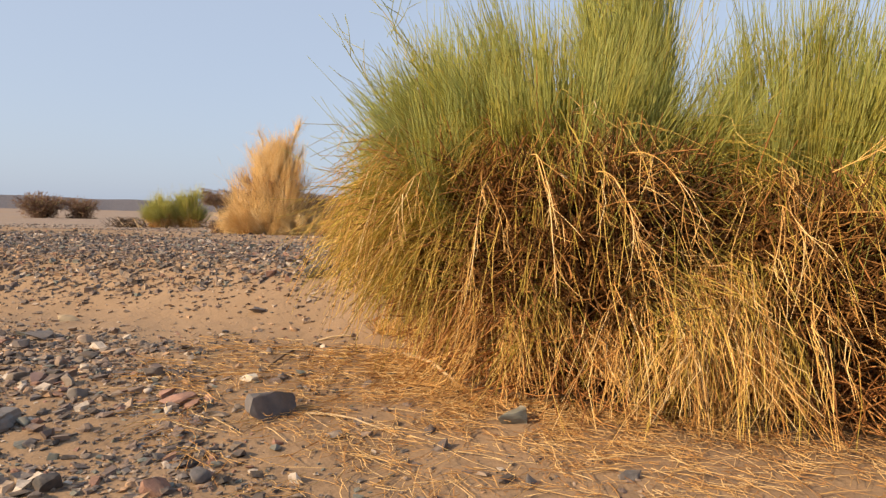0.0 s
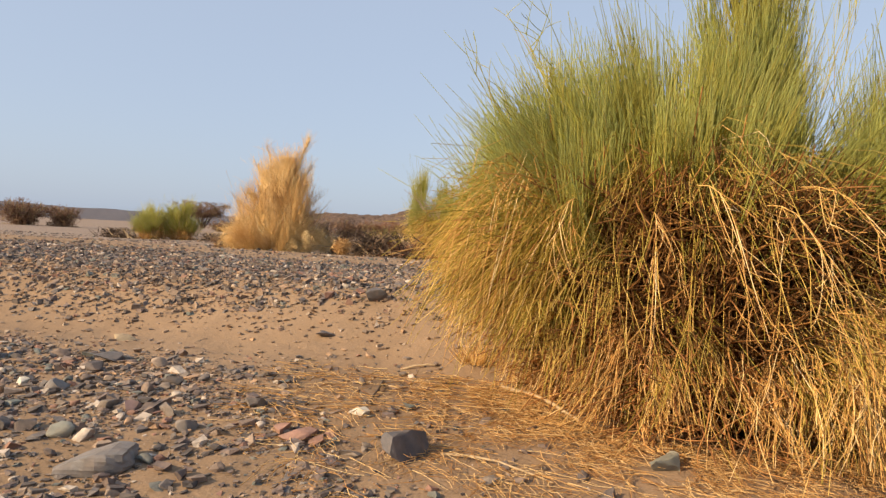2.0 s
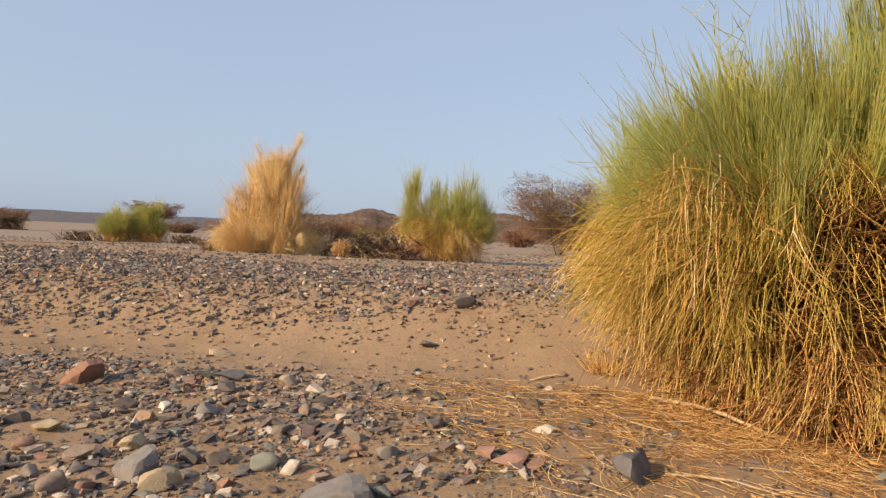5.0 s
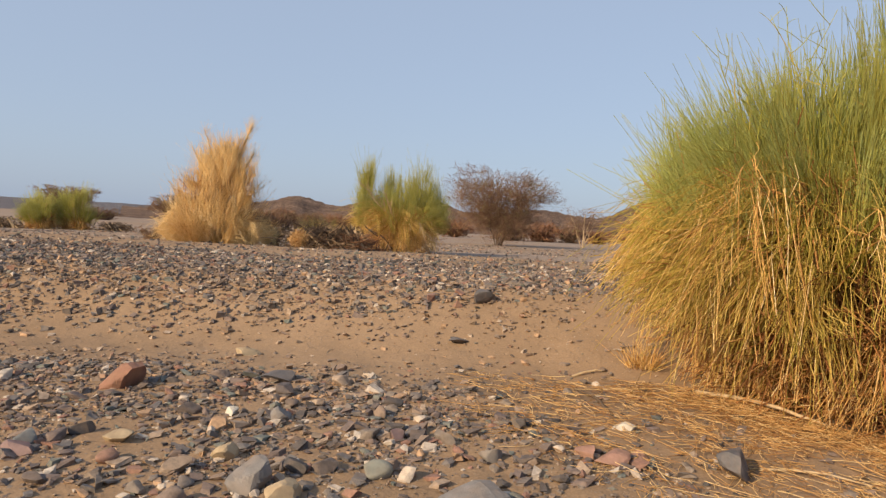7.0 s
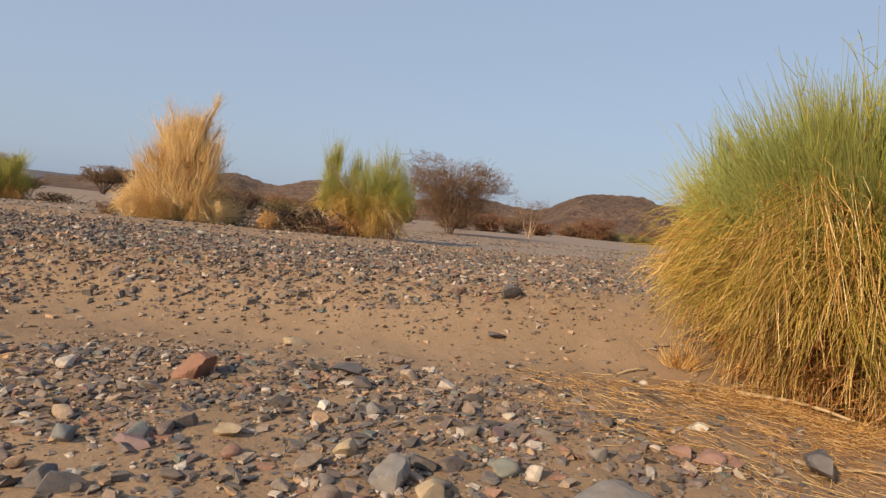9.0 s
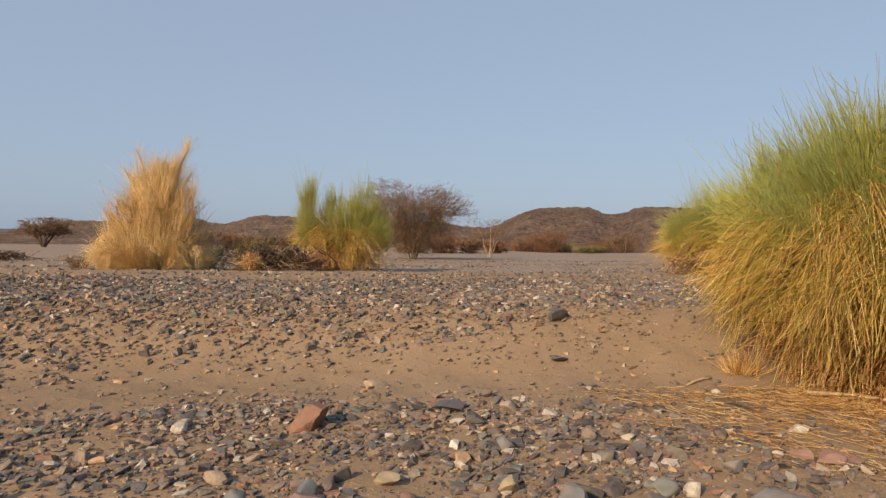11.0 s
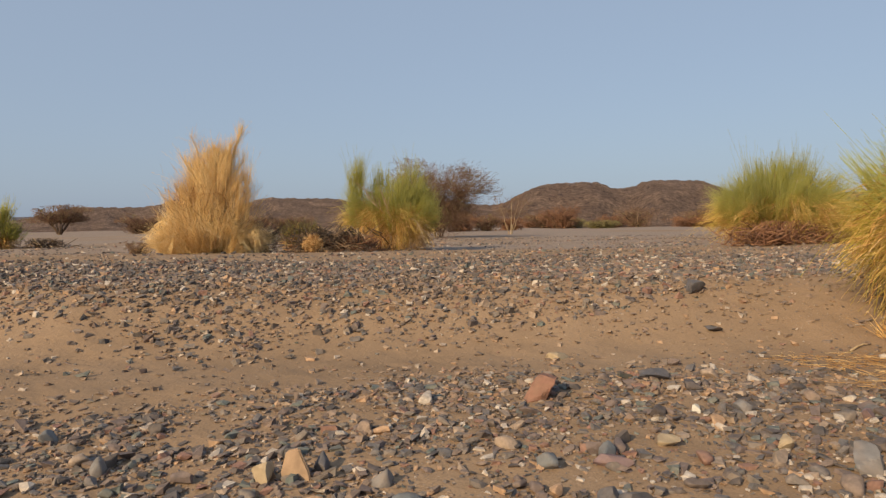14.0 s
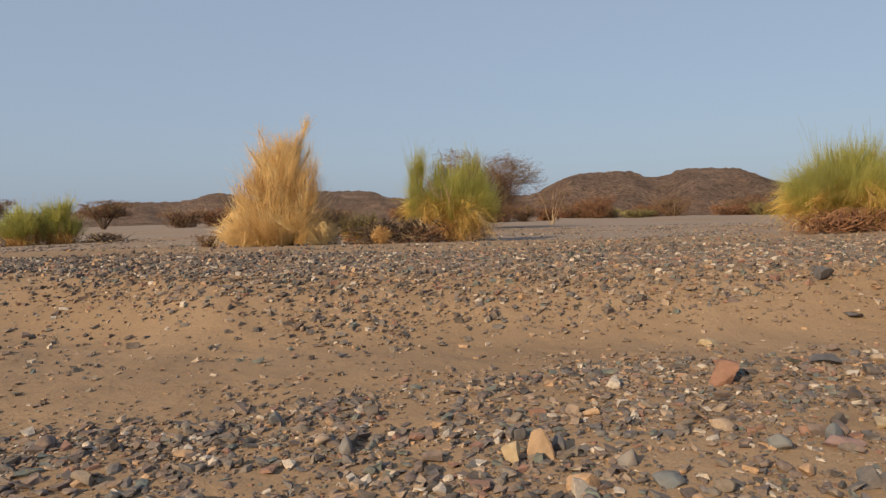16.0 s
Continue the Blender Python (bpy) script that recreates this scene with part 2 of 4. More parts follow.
def tubes(name, paths, r0, r1, material, sides=3):
    """Thin tapering tubes along paths (count, points, 3)."""
    n, k, _ = paths.shape
    d = np.gradient(paths, axis=1)
    d /= np.linalg.norm(d, axis=2, keepdims=True) + 1e-9
    ref = np.where(np.abs(d[..., 2:3]) > 0.9, np.array([1.0, 0, 0]), np.array([0, 0, 1.0]))
    a = np.cross(d, ref)
    a /= np.linalg.norm(a, axis=2, keepdims=True) + 1e-9
    b = np.cross(d, a)
    t = np.linspace(0, 1, k)
    r = np.reshape(r0, (-1, 1)) * (1 - t) + np.reshape(r1, (-1, 1)) * t
    r = np.broadcast_to(r, (n, k))[..., None, None]
    ang = np.arange(sides) * 2 * np.pi / sides
    ring = a[:, :, None] * np.cos(ang)[:, None] + b[:, :, None] * np.sin(ang)[:, None]
    co = paths[:, :, None] + r * ring
    idx = np.arange(n * k * sides).reshape(n, k, sides)
    q = np.stack([idx[:, :-1], np.roll(idx[:, :-1], -1, 2), np.roll(idx[:, 1:], -1, 2), idx[:, 1:]], -1)
    along = np.broadcast_to(t[None, :, None], (n, k, sides))
    return mesh_of(name, co, q.reshape(-1, 4), material, True, along)


def unit(v):
    return v / (np.linalg.norm(v, axis=-1, keepdims=True) + 1e-9)


def polar(r, a, z):
    return np.stack([r * np.cos(a), r * np.sin(a), z], -1)


# ---- ground: one sheet to the horizon ----
def steps(a, b, fine, far, grow=1.16):
    """Grid lines: even between a and b, and wider and wider out to far."""
    mid = list(np.arange(a, b, fine))
    out, d = [], fine
    lo, hi = a, mid[-1]
    left, right = [], []
    while lo > -far:
        d *= grow
        lo -= d
        left.append(lo)
    d = fine
    while hi < far:
        d *= grow
        hi += d
        right.append(hi)
    return np.array(left[::-1] + mid + right)


gx, gy = steps(-14, 5, 0.075, 3500), steps(1.0, 14, 0.075, 3500)
X, Y = np.meshgrid(gx, gy)
Z = ground_z(X, Y)
near_w = sm(40, 14, np.hypot(X, Y))
Z = Z + near_w * (0.006 * wave(X, Y, 11, 0.5) + 0.004 * wave(X, Y, 12, 0.23))
idx = np.arange(X.size).reshape(X.shape)
quads = np.stack([idx[:-1, :-1], idx[:-1, 1:], idx[1:, 1:], idx[1:, :-1]], -1).reshape(-1, 4)
tagged(new("ground", mesh_of("ground", np.stack([X, Y, Z], -1), quads, SAND, True)), "tan sandy wadi bed with a low gravel bank", "ground", kind="structure")


# ---- hills on the horizon ----
def hill(name, label, az0, az1, foot, ridge, sky_el, material, seed, rough=1.0):
    """A ridge seen under the elevations sky_el(azimuth), in degrees, from the plain."""
    az, s = np.radians(np.linspace(az0, az1, 420)), np.linspace(0, 1.5, 44)
    A, S = np.meshgrid(az, s)
    wob = wave(np.degrees(A), S * 3, seed, 9) * 0.09
    R = foot + (ridge - foot) * (S + wob * np.sin(np.pi * np.clip(S, 0, 1)))
    x, y = -7 + R * np.sin(A), 2 + R * np.cos(A)
    top = 1.4 + ridge * np.tan(np.radians(sky_el(np.degrees(A), sm(0.75, 1.0, S))))
    prof = np.where(S < 1, sm(-0.1, 1.05, S) ** 1.1, 1 - 0.5 * (S - 1))
    D, H = np.degrees(A), S * 14
    gully = 0.03 * wave(D * 1.2 + 1.5 * S, H, seed + 1, 4) + 0.015 * wave(D * 2, H * 2, seed + 2, 3) + 0.008 * wave(D * 3, H * 4, seed + 6, 2)
    ledge = 0.055 * np.tanh(3 * wave(H * 1.4 + wave(D, H, seed + 3, 5), D * 0.12, seed + 4, 5))
    z = top * (prof + rough * (gully + ledge) * np.sin(np.pi * np.clip(S, 0, 1)) ** 0.8)
    z = z + top * 0.009 * rough * wave(np.degrees(A), S * 12, seed + 5, 0.45)
    z[0] -= 6
    i = np.arange(x.size).reshape(x.shape)
    q = np.stack([i[:-1, :-1], i[:-1, 1:], i[1:, 1:], i[1:, :-1]], -1).reshape(-1, 4)
    tagged(new(name, mesh_of(name, np.stack([x, y, z], -1), q, material, True)), label, "hill", "hills on the horizon")


def right_sky(a, crest):
    e = 1.55 + 1.75 * sm(24.6, 29.8, a) - 0.50 * sm(33.4, 35.0, a) + 0.52 * sm(35.6, 37.6, a) - 1.25 * sm(40.8, 45.2, a) + 0.5 * sm(50, 58, a) - 1.3 * sm(62, 75, a)
    return e + crest * (0.05 * wave(a, a * 0, 31, 1.2) + 0.05 * np.tanh(2 * wave(a, a * 0, 36, 0.9)) + 0.03 * wave(a, a * 0, 37, 0.35))


def middle_sky(a, crest):
    e = 0.62 + 0.9 * sm(-11.5, -7, a) + 0.65 * np.exp(-((a - 0.2) / 1.9) ** 2) + 0.75 * sm(3.2, 6.6, a) - 0.65 * sm(11.9, 14.2, a) + 0.5 * np.exp(-((a - 20.5) / 2.2) ** 2)
    return e + crest * (0.05 * np.tanh(2 * wave(a, a * 0, 32, 1.2)) + 0.03 * wave(a, a * 0, 38, 0.35))


def plateau_sky(a, crest):
    return 0.80 + 0.12 * sm(-26, -32, a) + 0.25 * sm(-34, -48, a) + 0.03 * wave(a, a * 0, 33, 4)


hill("rocky_hill", "brown rocky desert hill with two flat tops", 23, 78, 175, 330, right_sky, HILL, 41, 0.8)
hill("low_hill", "low brown rocky hills behind the shrubs", -13, 26, 260, 430, middle_sky, HILL, 51, 0.8)
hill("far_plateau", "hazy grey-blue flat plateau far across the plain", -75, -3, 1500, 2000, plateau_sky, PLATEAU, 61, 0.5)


# ---- bushes ----
def dome(r, h, low, th):
    """Radius and height of the crown's outline at the angle th from upright."""
    return r * np.sin(th) ** 0.85, low + (h - low) * np.cos(th) ** 0.9


def combed(g, p0, p1, p2, per, fan, k=5, short=0.7, root=0.35, curl=0.008):
    """Locks of stems: each lock runs from p0 by p1 to p2, and its stems spread by fan towards their ends, keeping side by side."""
    j = np.repeat(np.arange(len(p0)), per)
    o = g.normal(0, 1, (len(j), 3)) * np.broadcast_to(np.reshape(fan, (-1, 1)), (len(p0), 1))[j]
    stray = np.where(g.uniform(0, 1, (len(j), 1)) < 0.1, 2.0, 1.0)
    a, b, c = p0[j] + o * root, p1[j] + o * 0.75, p2[j] + o * stray
    cut = g.uniform(short, 1.04, (len(j), 1))
    ab, bc = a + (b - a) * cut, b + (c - b) * cut
    path = bow(a, ab, ab + (bc - ab) * cut, k)
    path[:, 1:] += g.normal(0, curl, (len(j), k - 1, 3))
    path[..., 2] = np.maximum(path[..., 2], 0.008 + 0.03 * g.uniform(0, 1, (len(j), 1)))
    return path, j


def round_about(g, n):
    """Angles all round, somewhat more on the sunny side."""
    return np.where(g.uniform(0, 1, n) < 0.45, g.uniform(0, 2 * np.pi, n), g.uniform(0.75 * np.pi, 1.8 * np.pi, n))


def crown_bundles(g, n, tr, hh, low, at, length, seed):
    """Bundles of upright switches under a ragged dome: root, pull and tip of each."""
    a, th = round_about(g, n), np.arccos(1 - g.uniform(0.0, 0.99, n) ** 0.8)
    dr, dz = dome(tr, hh, low, th)
    lump = 1 + 0.10 * wave(np.cos(a) * dr, np.sin(a) * dr, seed, 1.1 * tr)
    vary = np.where(g.uniform(0, 1, n) < 0.3, g.uniform(0.55, 0.9, n), g.normal(0.98, 0.05, n))
    tip = polar(dr * vary * (0.5 + 0.5 * lump), a, low + (dz - low) * vary * lump + (vary - 1) * 0.4 * low)
    way = unit(polar(np.sin(th) ** 1.5 * g.uniform(0.12, 0.62, n), a + g.normal(0, 0.35, n), np.ones(n)) + g.normal(0, 0.06, (n, 3)))
    long = g.uniform(length[0], length[1], n)[:, None]
    base = tip - way * long
    base[:, :2] *= g.uniform(0.45, 0.85, (n, 1))
    pull = base + (tip - base) * 0.5 + polar(0.07 * long[:, 0], a, -0.04 * long[:, 0])
    move = np.array([at[0], at[1], 0])
    return base + move, pull + move, tip + move


def skirt_locks(g, n, reach, skirt, low, hang):
    """Hair-like locks round the foot: part hang to the sand, part bow outwards over it."""
    a = round_about(g, n)
    rg = reach(a)
    h = g.uniform(0, 1, n) < hang
    z1 = low * np.where(h, g.uniform(0.0, 0.10, n), g.uniform(0.12, 0.72, n))
    full = rg + (skirt - rg) * sm(0.02 * low, 0.5 * low, z1)
    r1 = full * np.where(h, g.uniform(0.72, 1.03, n), g.uniform(0.84, 1.05, n))
    z0 = low * np.where(h, g.uniform(0.3, 0.9, n), g.uniform(0.6, 1.25, n))
    r0 = np.where(h, r1 - skirt * g.uniform(0.10, 0.42, n), skirt * g.uniform(0.2, 0.62, n))
    a1 = a + g.normal(0, 0.24, n)
    rm = r0 + (r1 - r0) * np.where(h, g.uniform(0.7, 0.95, n), g.uniform(0.5, 0.75, n))
    zm = z0 + low * np.where(h, g.uniform(-0.1, 0.12, n), g.uniform(0.0, 0.25, n))
    return polar(np.maximum(r0, 0.05), a, z0), polar(rm, (a + a1) / 2, zm), polar(r1, a1, z1), h, z1


def side_twigs(g, path, share, long):
    """Short forks that leave the shoots on their way up."""
    n, k = len(path), path.shape[1]
    i = g.choice(n, int(n * share))
    j = g.integers(1, k - 1, len(i))
    way = unit(unit(path[i, j + 1] - path[i, j - 1]) + g.normal(0, 0.28, (len(i), 3)))
    e = path[i, j] + way * (long * g.uniform(0.4, 1.3, len(i)))[:, None]
    return bow(path[i, j], (path[i, j] + e) / 2 + g.normal(0, 0.012, (len(i), 3)), e, 3)


def broom_parts(bush, seed, r, h, low, skirt, bundles, per, locks, in_lock, arches, in_arch, thick=1.0, fan=0.075, green=None, yellow=0.45, tufts=None, shoot=(0.7, 1.3), hang=0.45, reach=None, void=None, k=6, twigs=1500, bows=None):
    """A broom bush: bundles of green switches, a belt of yellow-green bows and a combed skirt of straw. reach(angle): how far out the skirt meets the ground."""
    g = np.random.default_rng(seed)
    reach = reach or (lambda a: np.full(len(a), 0.8 * skirt))
    sets = []
    for i, (dx, dy, tr, hh, share) in enumerate(tufts or ((0, 0, r, h, 1.0),)):
        sets.append(crown_bundles(g, int(bundles * share), tr, hh, low + 0.1, (dx, dy), shoot, seed + i))
    p0, p1, p2 = (np.concatenate(s) for s in zip(*sets))
    p0[:, 2] = np.maximum(p0[:, 2], low * g.uniform(0.6, 0.95, len(p0)))
    n = len(p0)
    path, _ = combed(g, p0, p1, p2, per, fan * g.uniform(0.8, 2.0, n), 4, 0.45, 0.55, 0.012)
    if void:
        path = path[~void(path, g)]
    m = len(path)
    part("shoot_crown", tubes("shoot_crown", path, 0.0036 * thick * g.uniform(0.7, 1.3, m), 0.0019 * thick, green or GREEN), bush, "thin upright olive-green leafless shoots", "stuff")
    if thick <= 1.0:
        part("fine_twig", tubes("fine_twig", side_twigs(g, path, 0.6, 0.2), 0.0026, 0.0013, green or GREEN), bush, "fine forking green twigs", "stuff")
    # woody limbs that carry the bundles
    i = g.choice(n, min(n, 90), replace=False)
    foot = p0[i] * np.array([0.28, 0.28, 0]) + g.normal(0, 0.08, (len(i), 3)) * np.array([1, 1, 0])
    bend = (foot + p0[i]) / 2 * np.array([1.1, 1.1, 0.9])
    limb = bow(foot, bend, p1[i], 7)
    limb[:, 1:-1] += g.normal(0, 0.02, (len(i), 5, 3))
    part("branch_work", tubes("branch_work", limb, 0.016 * thick * g.uniform(0.6, 1.3, len(i)), 0.006 * thick, BARK, 5), bush, "grey-brown woody branches", "stuff")
    # yellow-green bows out of the crown
    if arches:
        a = round_about(g, arches)
        z0, z1 = low * g.uniform(0.6, 1.2, arches), low * g.uniform(0.35, 1.05, arches)
        r0, r1 = skirt * g.uniform(0.25, 0.6, arches), skirt * g.uniform(0.82, 1.03, arches)
        a1 = a + g.normal(0, 0.25, arches)
        rise = low * g.uniform(0.05, 0.3, arches)
        path, _ = combed(g, polar(r0, a, z0), polar((r0 + r1) / 2, (a + a1) / 2, np.maximum(z0, z1) + rise), polar(r1, a1, z1), in_arch, 2.0 * fan * g.uniform(0.7, 1.5, arches), k, 0.55, 0.4, 0.014)
        if void:
            path = path[~void(path, g)]
        part("arching_mass", tubes("arching_mass", path, 0.0036 * thick * g.uniform(0.6, 1.3, len(path)), 0.0018 * thick, bows or ARCH), bush, "yellow-green stems bowing out of the crown", "stuff")
    # the skirt
    p0, p1, p2, hung, z1 = skirt_locks(g, locks, reach, skirt, low, hang)
    path, j = combed(g, p0, p1, p2, in_lock, fan * g.uniform(0.7, 2.0, locks), k, 0.4, 0.6, 0.024)
    tint = g.uniform(0, 1, locks) < np.where(hung, 0.35, 1.5) * yellow
    pick = tint[j]
    if void:
        keep = ~void(path, g, 0.93)
        path, pick = path[keep], pick[keep]
    rad = 0.0034 * thick * g.uniform(0.6, 1.35, len(path))
    part("straw_skirt", tubes("straw_skirt", path[~pick], rad[~pick], 0.0019 * thick, STRAW), bush, "dry golden straw stems drooping to the sand", "stuff")
    if pick.any():
        part("yellow_skirt", tubes("yellow_skirt", path[pick], rad[pick], 0.002 * thick, YELLOW), bush, "yellow-green stems arching outwards", "stuff")
    # dead twigs inside
    n = twigs
    a, q = g.uniform(0, 2 * np.pi, n), np.sqrt(g.uniform(0.25, 1, n)) * skirt * 0.86
    z = low * 1.15 * g.uniform(0.0, 1.0, n)
    q = np.minimum(q, 0.8 * (reach(a) + (skirt - reach(a)) * sm(0.1 * low, 0.8 * low, z)))
    p0 = polar(q * 0.85, a, z)
    p2 = p0 + unit(g.normal(0, 0.6, (n, 3)) + polar(0.4 * np.ones(n), a, -0.2 * np.ones(n))) * g.uniform(0.25, 0.7, (n, 1))
    p2[:, 2] = np.maximum(p2[:, 2], 0.02)
    path = bow(p0, (p0 + p2) / 2 + g.normal(0, 0.06, (n, 3)), p2, 4)
    if void:
        path = path[~void(path, g, 0.85)]
    part("dead_core", tubes("dead_core", path, 0.0075 * thick, 0.004 * thick, TWIG), bush, "tangle of dead brown twigs", "stuff")


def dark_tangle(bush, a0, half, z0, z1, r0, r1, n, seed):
    """Dead wood packed in the hollow under the crown, coloured darker to carry the shade there."""
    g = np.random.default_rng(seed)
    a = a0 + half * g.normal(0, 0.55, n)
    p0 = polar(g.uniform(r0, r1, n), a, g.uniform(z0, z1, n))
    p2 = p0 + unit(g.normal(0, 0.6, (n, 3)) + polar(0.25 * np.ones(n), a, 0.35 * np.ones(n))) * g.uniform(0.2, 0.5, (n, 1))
    part("hollow_tangle", tubes("hollow_tangle", bow(p0, (p0 + p2) / 2 + g.normal(0, 0.05, (n, 3)), p2, 4), 0.008, 0.004, SHADETWIG), bush, "dead brown twigs in the hollow, darkened for its shade", "stuff")


def dead_sprays(bush, spots, seed, material=None, r=0.007, words="bleached dead spray"):
    """Dead sprays that stand out of or hang from the bush: a forking branch each, with twigs on the forks."""
    g = np.random.default_rng(seed)
    for x, y, z, dx, dy, dz in spots:
        p0, d = np.array([[x, y, z]]), np.array([[dx, dy, dz]])
        main = bow(p0, p0 + np.array([[dx * 0.65, dy * 0.8, 0.12 + 0.3 * dz if dz > 0 else 0.03]]), p0 + d, 8)
        rows, rad = [main], [r]
        for i in range(8):
            q = main[:, 1 + i % 6]
            e = q + d * g.uniform(0.3, 0.6) * np.array([0.5, 0.5, 1]) + g.normal(0, 0.11, (1, 3))
            fork = bow(q, (q + e) / 2 + g.normal(0, 0.035, (1, 3)), e, 8)
            rows.append(fork)
            rad.append(r * 0.7)
            for s in (3, 5):
                w = fork[:, s]
                e2 = w + d * g.uniform(0.12, 0.28) + g.normal(0, 0.07, (1, 3))
                rows.append(bow(w, (w + e2) / 2 + g.normal(0, 0.02, (1, 3)), e2, 8))
                rad.append(r * 0.5)
        part("dead_spray", tubes("dead_spray", np.concatenate(rows), np.array(rad), r * 0.35, material or BARK, 5), bush, words)


def open_places(x, y, a0, half, z0, z1, deep):
    """The dark hollow under the crown about the angle a0, and the airy gap between the two large bushes: which stems pass through them."""
    def void(path, g, share=0.9):
        a, r, z = np.arctan2(path[..., 1], path[..., 0]), np.hypot(path[..., 0], path[..., 1]), path[..., 2]
        off = np.abs(np.angle(np.exp(1j * (a - a0)))) / half
        mid = (z0 + z1) / 2 + 0.1 * np.sin(5 * a)
        hollow = (off < 1) & (np.abs(z - mid) < (z1 - z0) / 2 * np.sqrt(np.maximum(0, 1 - off * off))) & (r > deep)
        dents = (np.sin(5.3 * a + 3.1 * z + x) * np.sin(6.1 * z - 2.3 * a + y) > 0.8) & (z > 0.3) & (z < 1.5) & (r > deep)
        dx, dy = path[..., 0] + x - 1.75, path[..., 1] + y - 5.2
        side = dx * 0.89 - dy * 0.45 - 0.12 * (z - 1.8)
        gap = (np.abs(side) < (0.02 + 0.22 * (z - 1.75)) * g.uniform(0.3, 1.15, (len(path), 1))) & (z > 1.75)
        n = len(path)
        return ((hollow | dents).any(axis=1) & (g.uniform(0, 1, n) < share)) | (gap.any(axis=1) & (g.uniform(0, 1, n) < 0.93))
    return void


def reach_main(a):
    """The skirt hangs to the sand in front and is undercut at the side."""
    return 1.2 + 0.95 * sm(0.45, 0.95, np.cos(a + 1.15))


bush = thing("broom_bush", 1.0, 6.05, "large broom bush, green shoots over drooping golden straw", "bush", "broom bushes", 0.1)
broom_parts(bush, 101, 2.0, 3.1, 1.5, 2.08, 400, 54, 480, 44, 330, 20, reach=reach_main, void=open_places(1.0, 6.05, -1.5, 0.7, 0.97, 1.55, 0.8), twigs=6500, hang=0.4,
            tufts=((0.08, 0, 1.88, 3.1, 1.0), (0.55, -0.2, 0.55, 4.2, 0.3), (-0.85, -0.5, 0.45, 3.1, 0.1), (-1.2, 0.5, 0.4, 2.8, 0.08)))
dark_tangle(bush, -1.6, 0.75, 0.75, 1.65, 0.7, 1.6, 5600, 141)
dead_sprays(bush, ((-0.72, -1.75, 1.52, -0.12, -0.4, -0.75), (-0.45, -1.7, 1.7, 0.08, -0.6, -0.85), (-0.05, -1.75, 1.6, 0.2, -0.5, -0.8), (0.15, -1.75, 1.72, 0.3, -0.45, -0.55), (-1.1, -1.4, 1.6, -0.25, -0.35, -0.55)), 131, STRAW, 0.0034, "drooping bleached straw spray")
dead_sprays(bush, ((-1.3, -0.55, 2.0, -0.5, -0.12, 0.62), (-1.0, -1.0, 2.15, -0.45, -0.1, 0.5), (-1.15, -0.8, 2.3, -0.3, -0.1, 0.55)), 132, GREEN, 0.005, "curved half-dead green spray")
dead_sprays(bush, ((0.5, -0.9, 1.5, 0.45, 0.15, 1.9), (0.45, -0.8, 1.4, 0.65, 0.1, 1.3), (0.5, -0.9, 1.6, 0.25, 0.2, 1.6), (0.6, -0.8, 1.5, 0.65, 0.3, 2.0), (0.5, -1.2, 1.5, 0.9, -0.1, 1.0)), 133, GREEN, 0.004, "thin half-dead green spray")
bush = thing("broom_bush", 2.95, 5.75, "broad broom bush leaning on its neighbour, straw skirt touching sand", "bush", "broom bushes", 0.1)
broom_parts(bush, 102, 1.8, 3.2, 1.4, 1.98, 270, 50, 320, 40, 330, 20, hang=0.4, void=open_places(2.95, 5.75, -1.95, 0.66, 0.85, 1.38, 0.85), twigs=4500, reach=lambda a: 1.2 + 0.8 * sm(-0.3, 0.8, np.cos(a + 1.4)))
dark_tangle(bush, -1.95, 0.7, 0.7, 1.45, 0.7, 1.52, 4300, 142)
dead_sprays(bush, ((-0.6, -1.6, 1.7, 0.5, -0.4, 0.35), (-0.2, -1.7, 1.6, 0.6, -0.35, 0.25), (-0.9, -1.5, 1.5, 0.1, -0.35, -0.7)), 134, STRAW, 0.0034, "drooping bleached straw spray")

bush = thing("broom_bush", 0.1, 27.6, "broom bush with three green tufts above pale straw", "bush", "broom bushes", 0.05)
broom_parts(bush, 103, 1.95, 2.8, 1.35, 2.1, 90, 36, 120, 24, 75, 18, 1.5, 0.11, FARGREEN, 0.15, k=4, bows=YELLOW, shoot=(0.7, 1.3), hang=0.7, twigs=600,
            tufts=((0.15, 0, 1.95, 3.0, 1.15), (-1.3, 0, 0.45, 3.95, 0.42), (-0.35, 0.2, 0.55, 3.45, 0.36), (0.75, -0.1, 0.8, 3.85, 0.75), (1.5, 0.2, 0.5, 3.0, 0.25)))
dead_sprays(bush, ((-0.6, -1.2, 1.5, -0.9, -0.4, 0.9), (-0.3, -1.3, 1.2, -0.5, -0.4, 0.9), (0.4, -1.2, 1.3, 0.3, -0.6, -0.7)), 135, BARK, 0.016)
bush = thing("broom_bush", 11.7, 19.8, "broom bush on a low mound with dead wood under it", "bush", "broom bushes", 0.1)
broom_parts(bush, 104, 2.4, 2.9, 1.25, 2.5, 115, 40, 120, 20, 90, 18, 1.4, 0.12, FARGREEN, 0.35, k=4, shoot=(0.8, 1.5), hang=0.4, twigs=600, bows=YELLOW,
            tufts=((0, 0, 2.4, 2.75, 1.1), (-0.3, 0, 1.2, 3.55, 0.6), (1.0, 0.3, 1.1, 3.55, 0.5), (-1.5, 0.1, 0.7, 2.8, 0.25)))
bush = thing("broom_bush", 16.4, 21.4, "straw-coloured broom bush beside a brown shrub", "bush", "broom bushes", 0.1)
broom_parts(bush, 107, 2.1, 2.7, 1.3, 2.3, 50, 34, 70, 22, 70, 16, 1.8, 0.12, FARGREEN, 0.4, k=4, shoot=(0.6, 1.2), twigs=300)
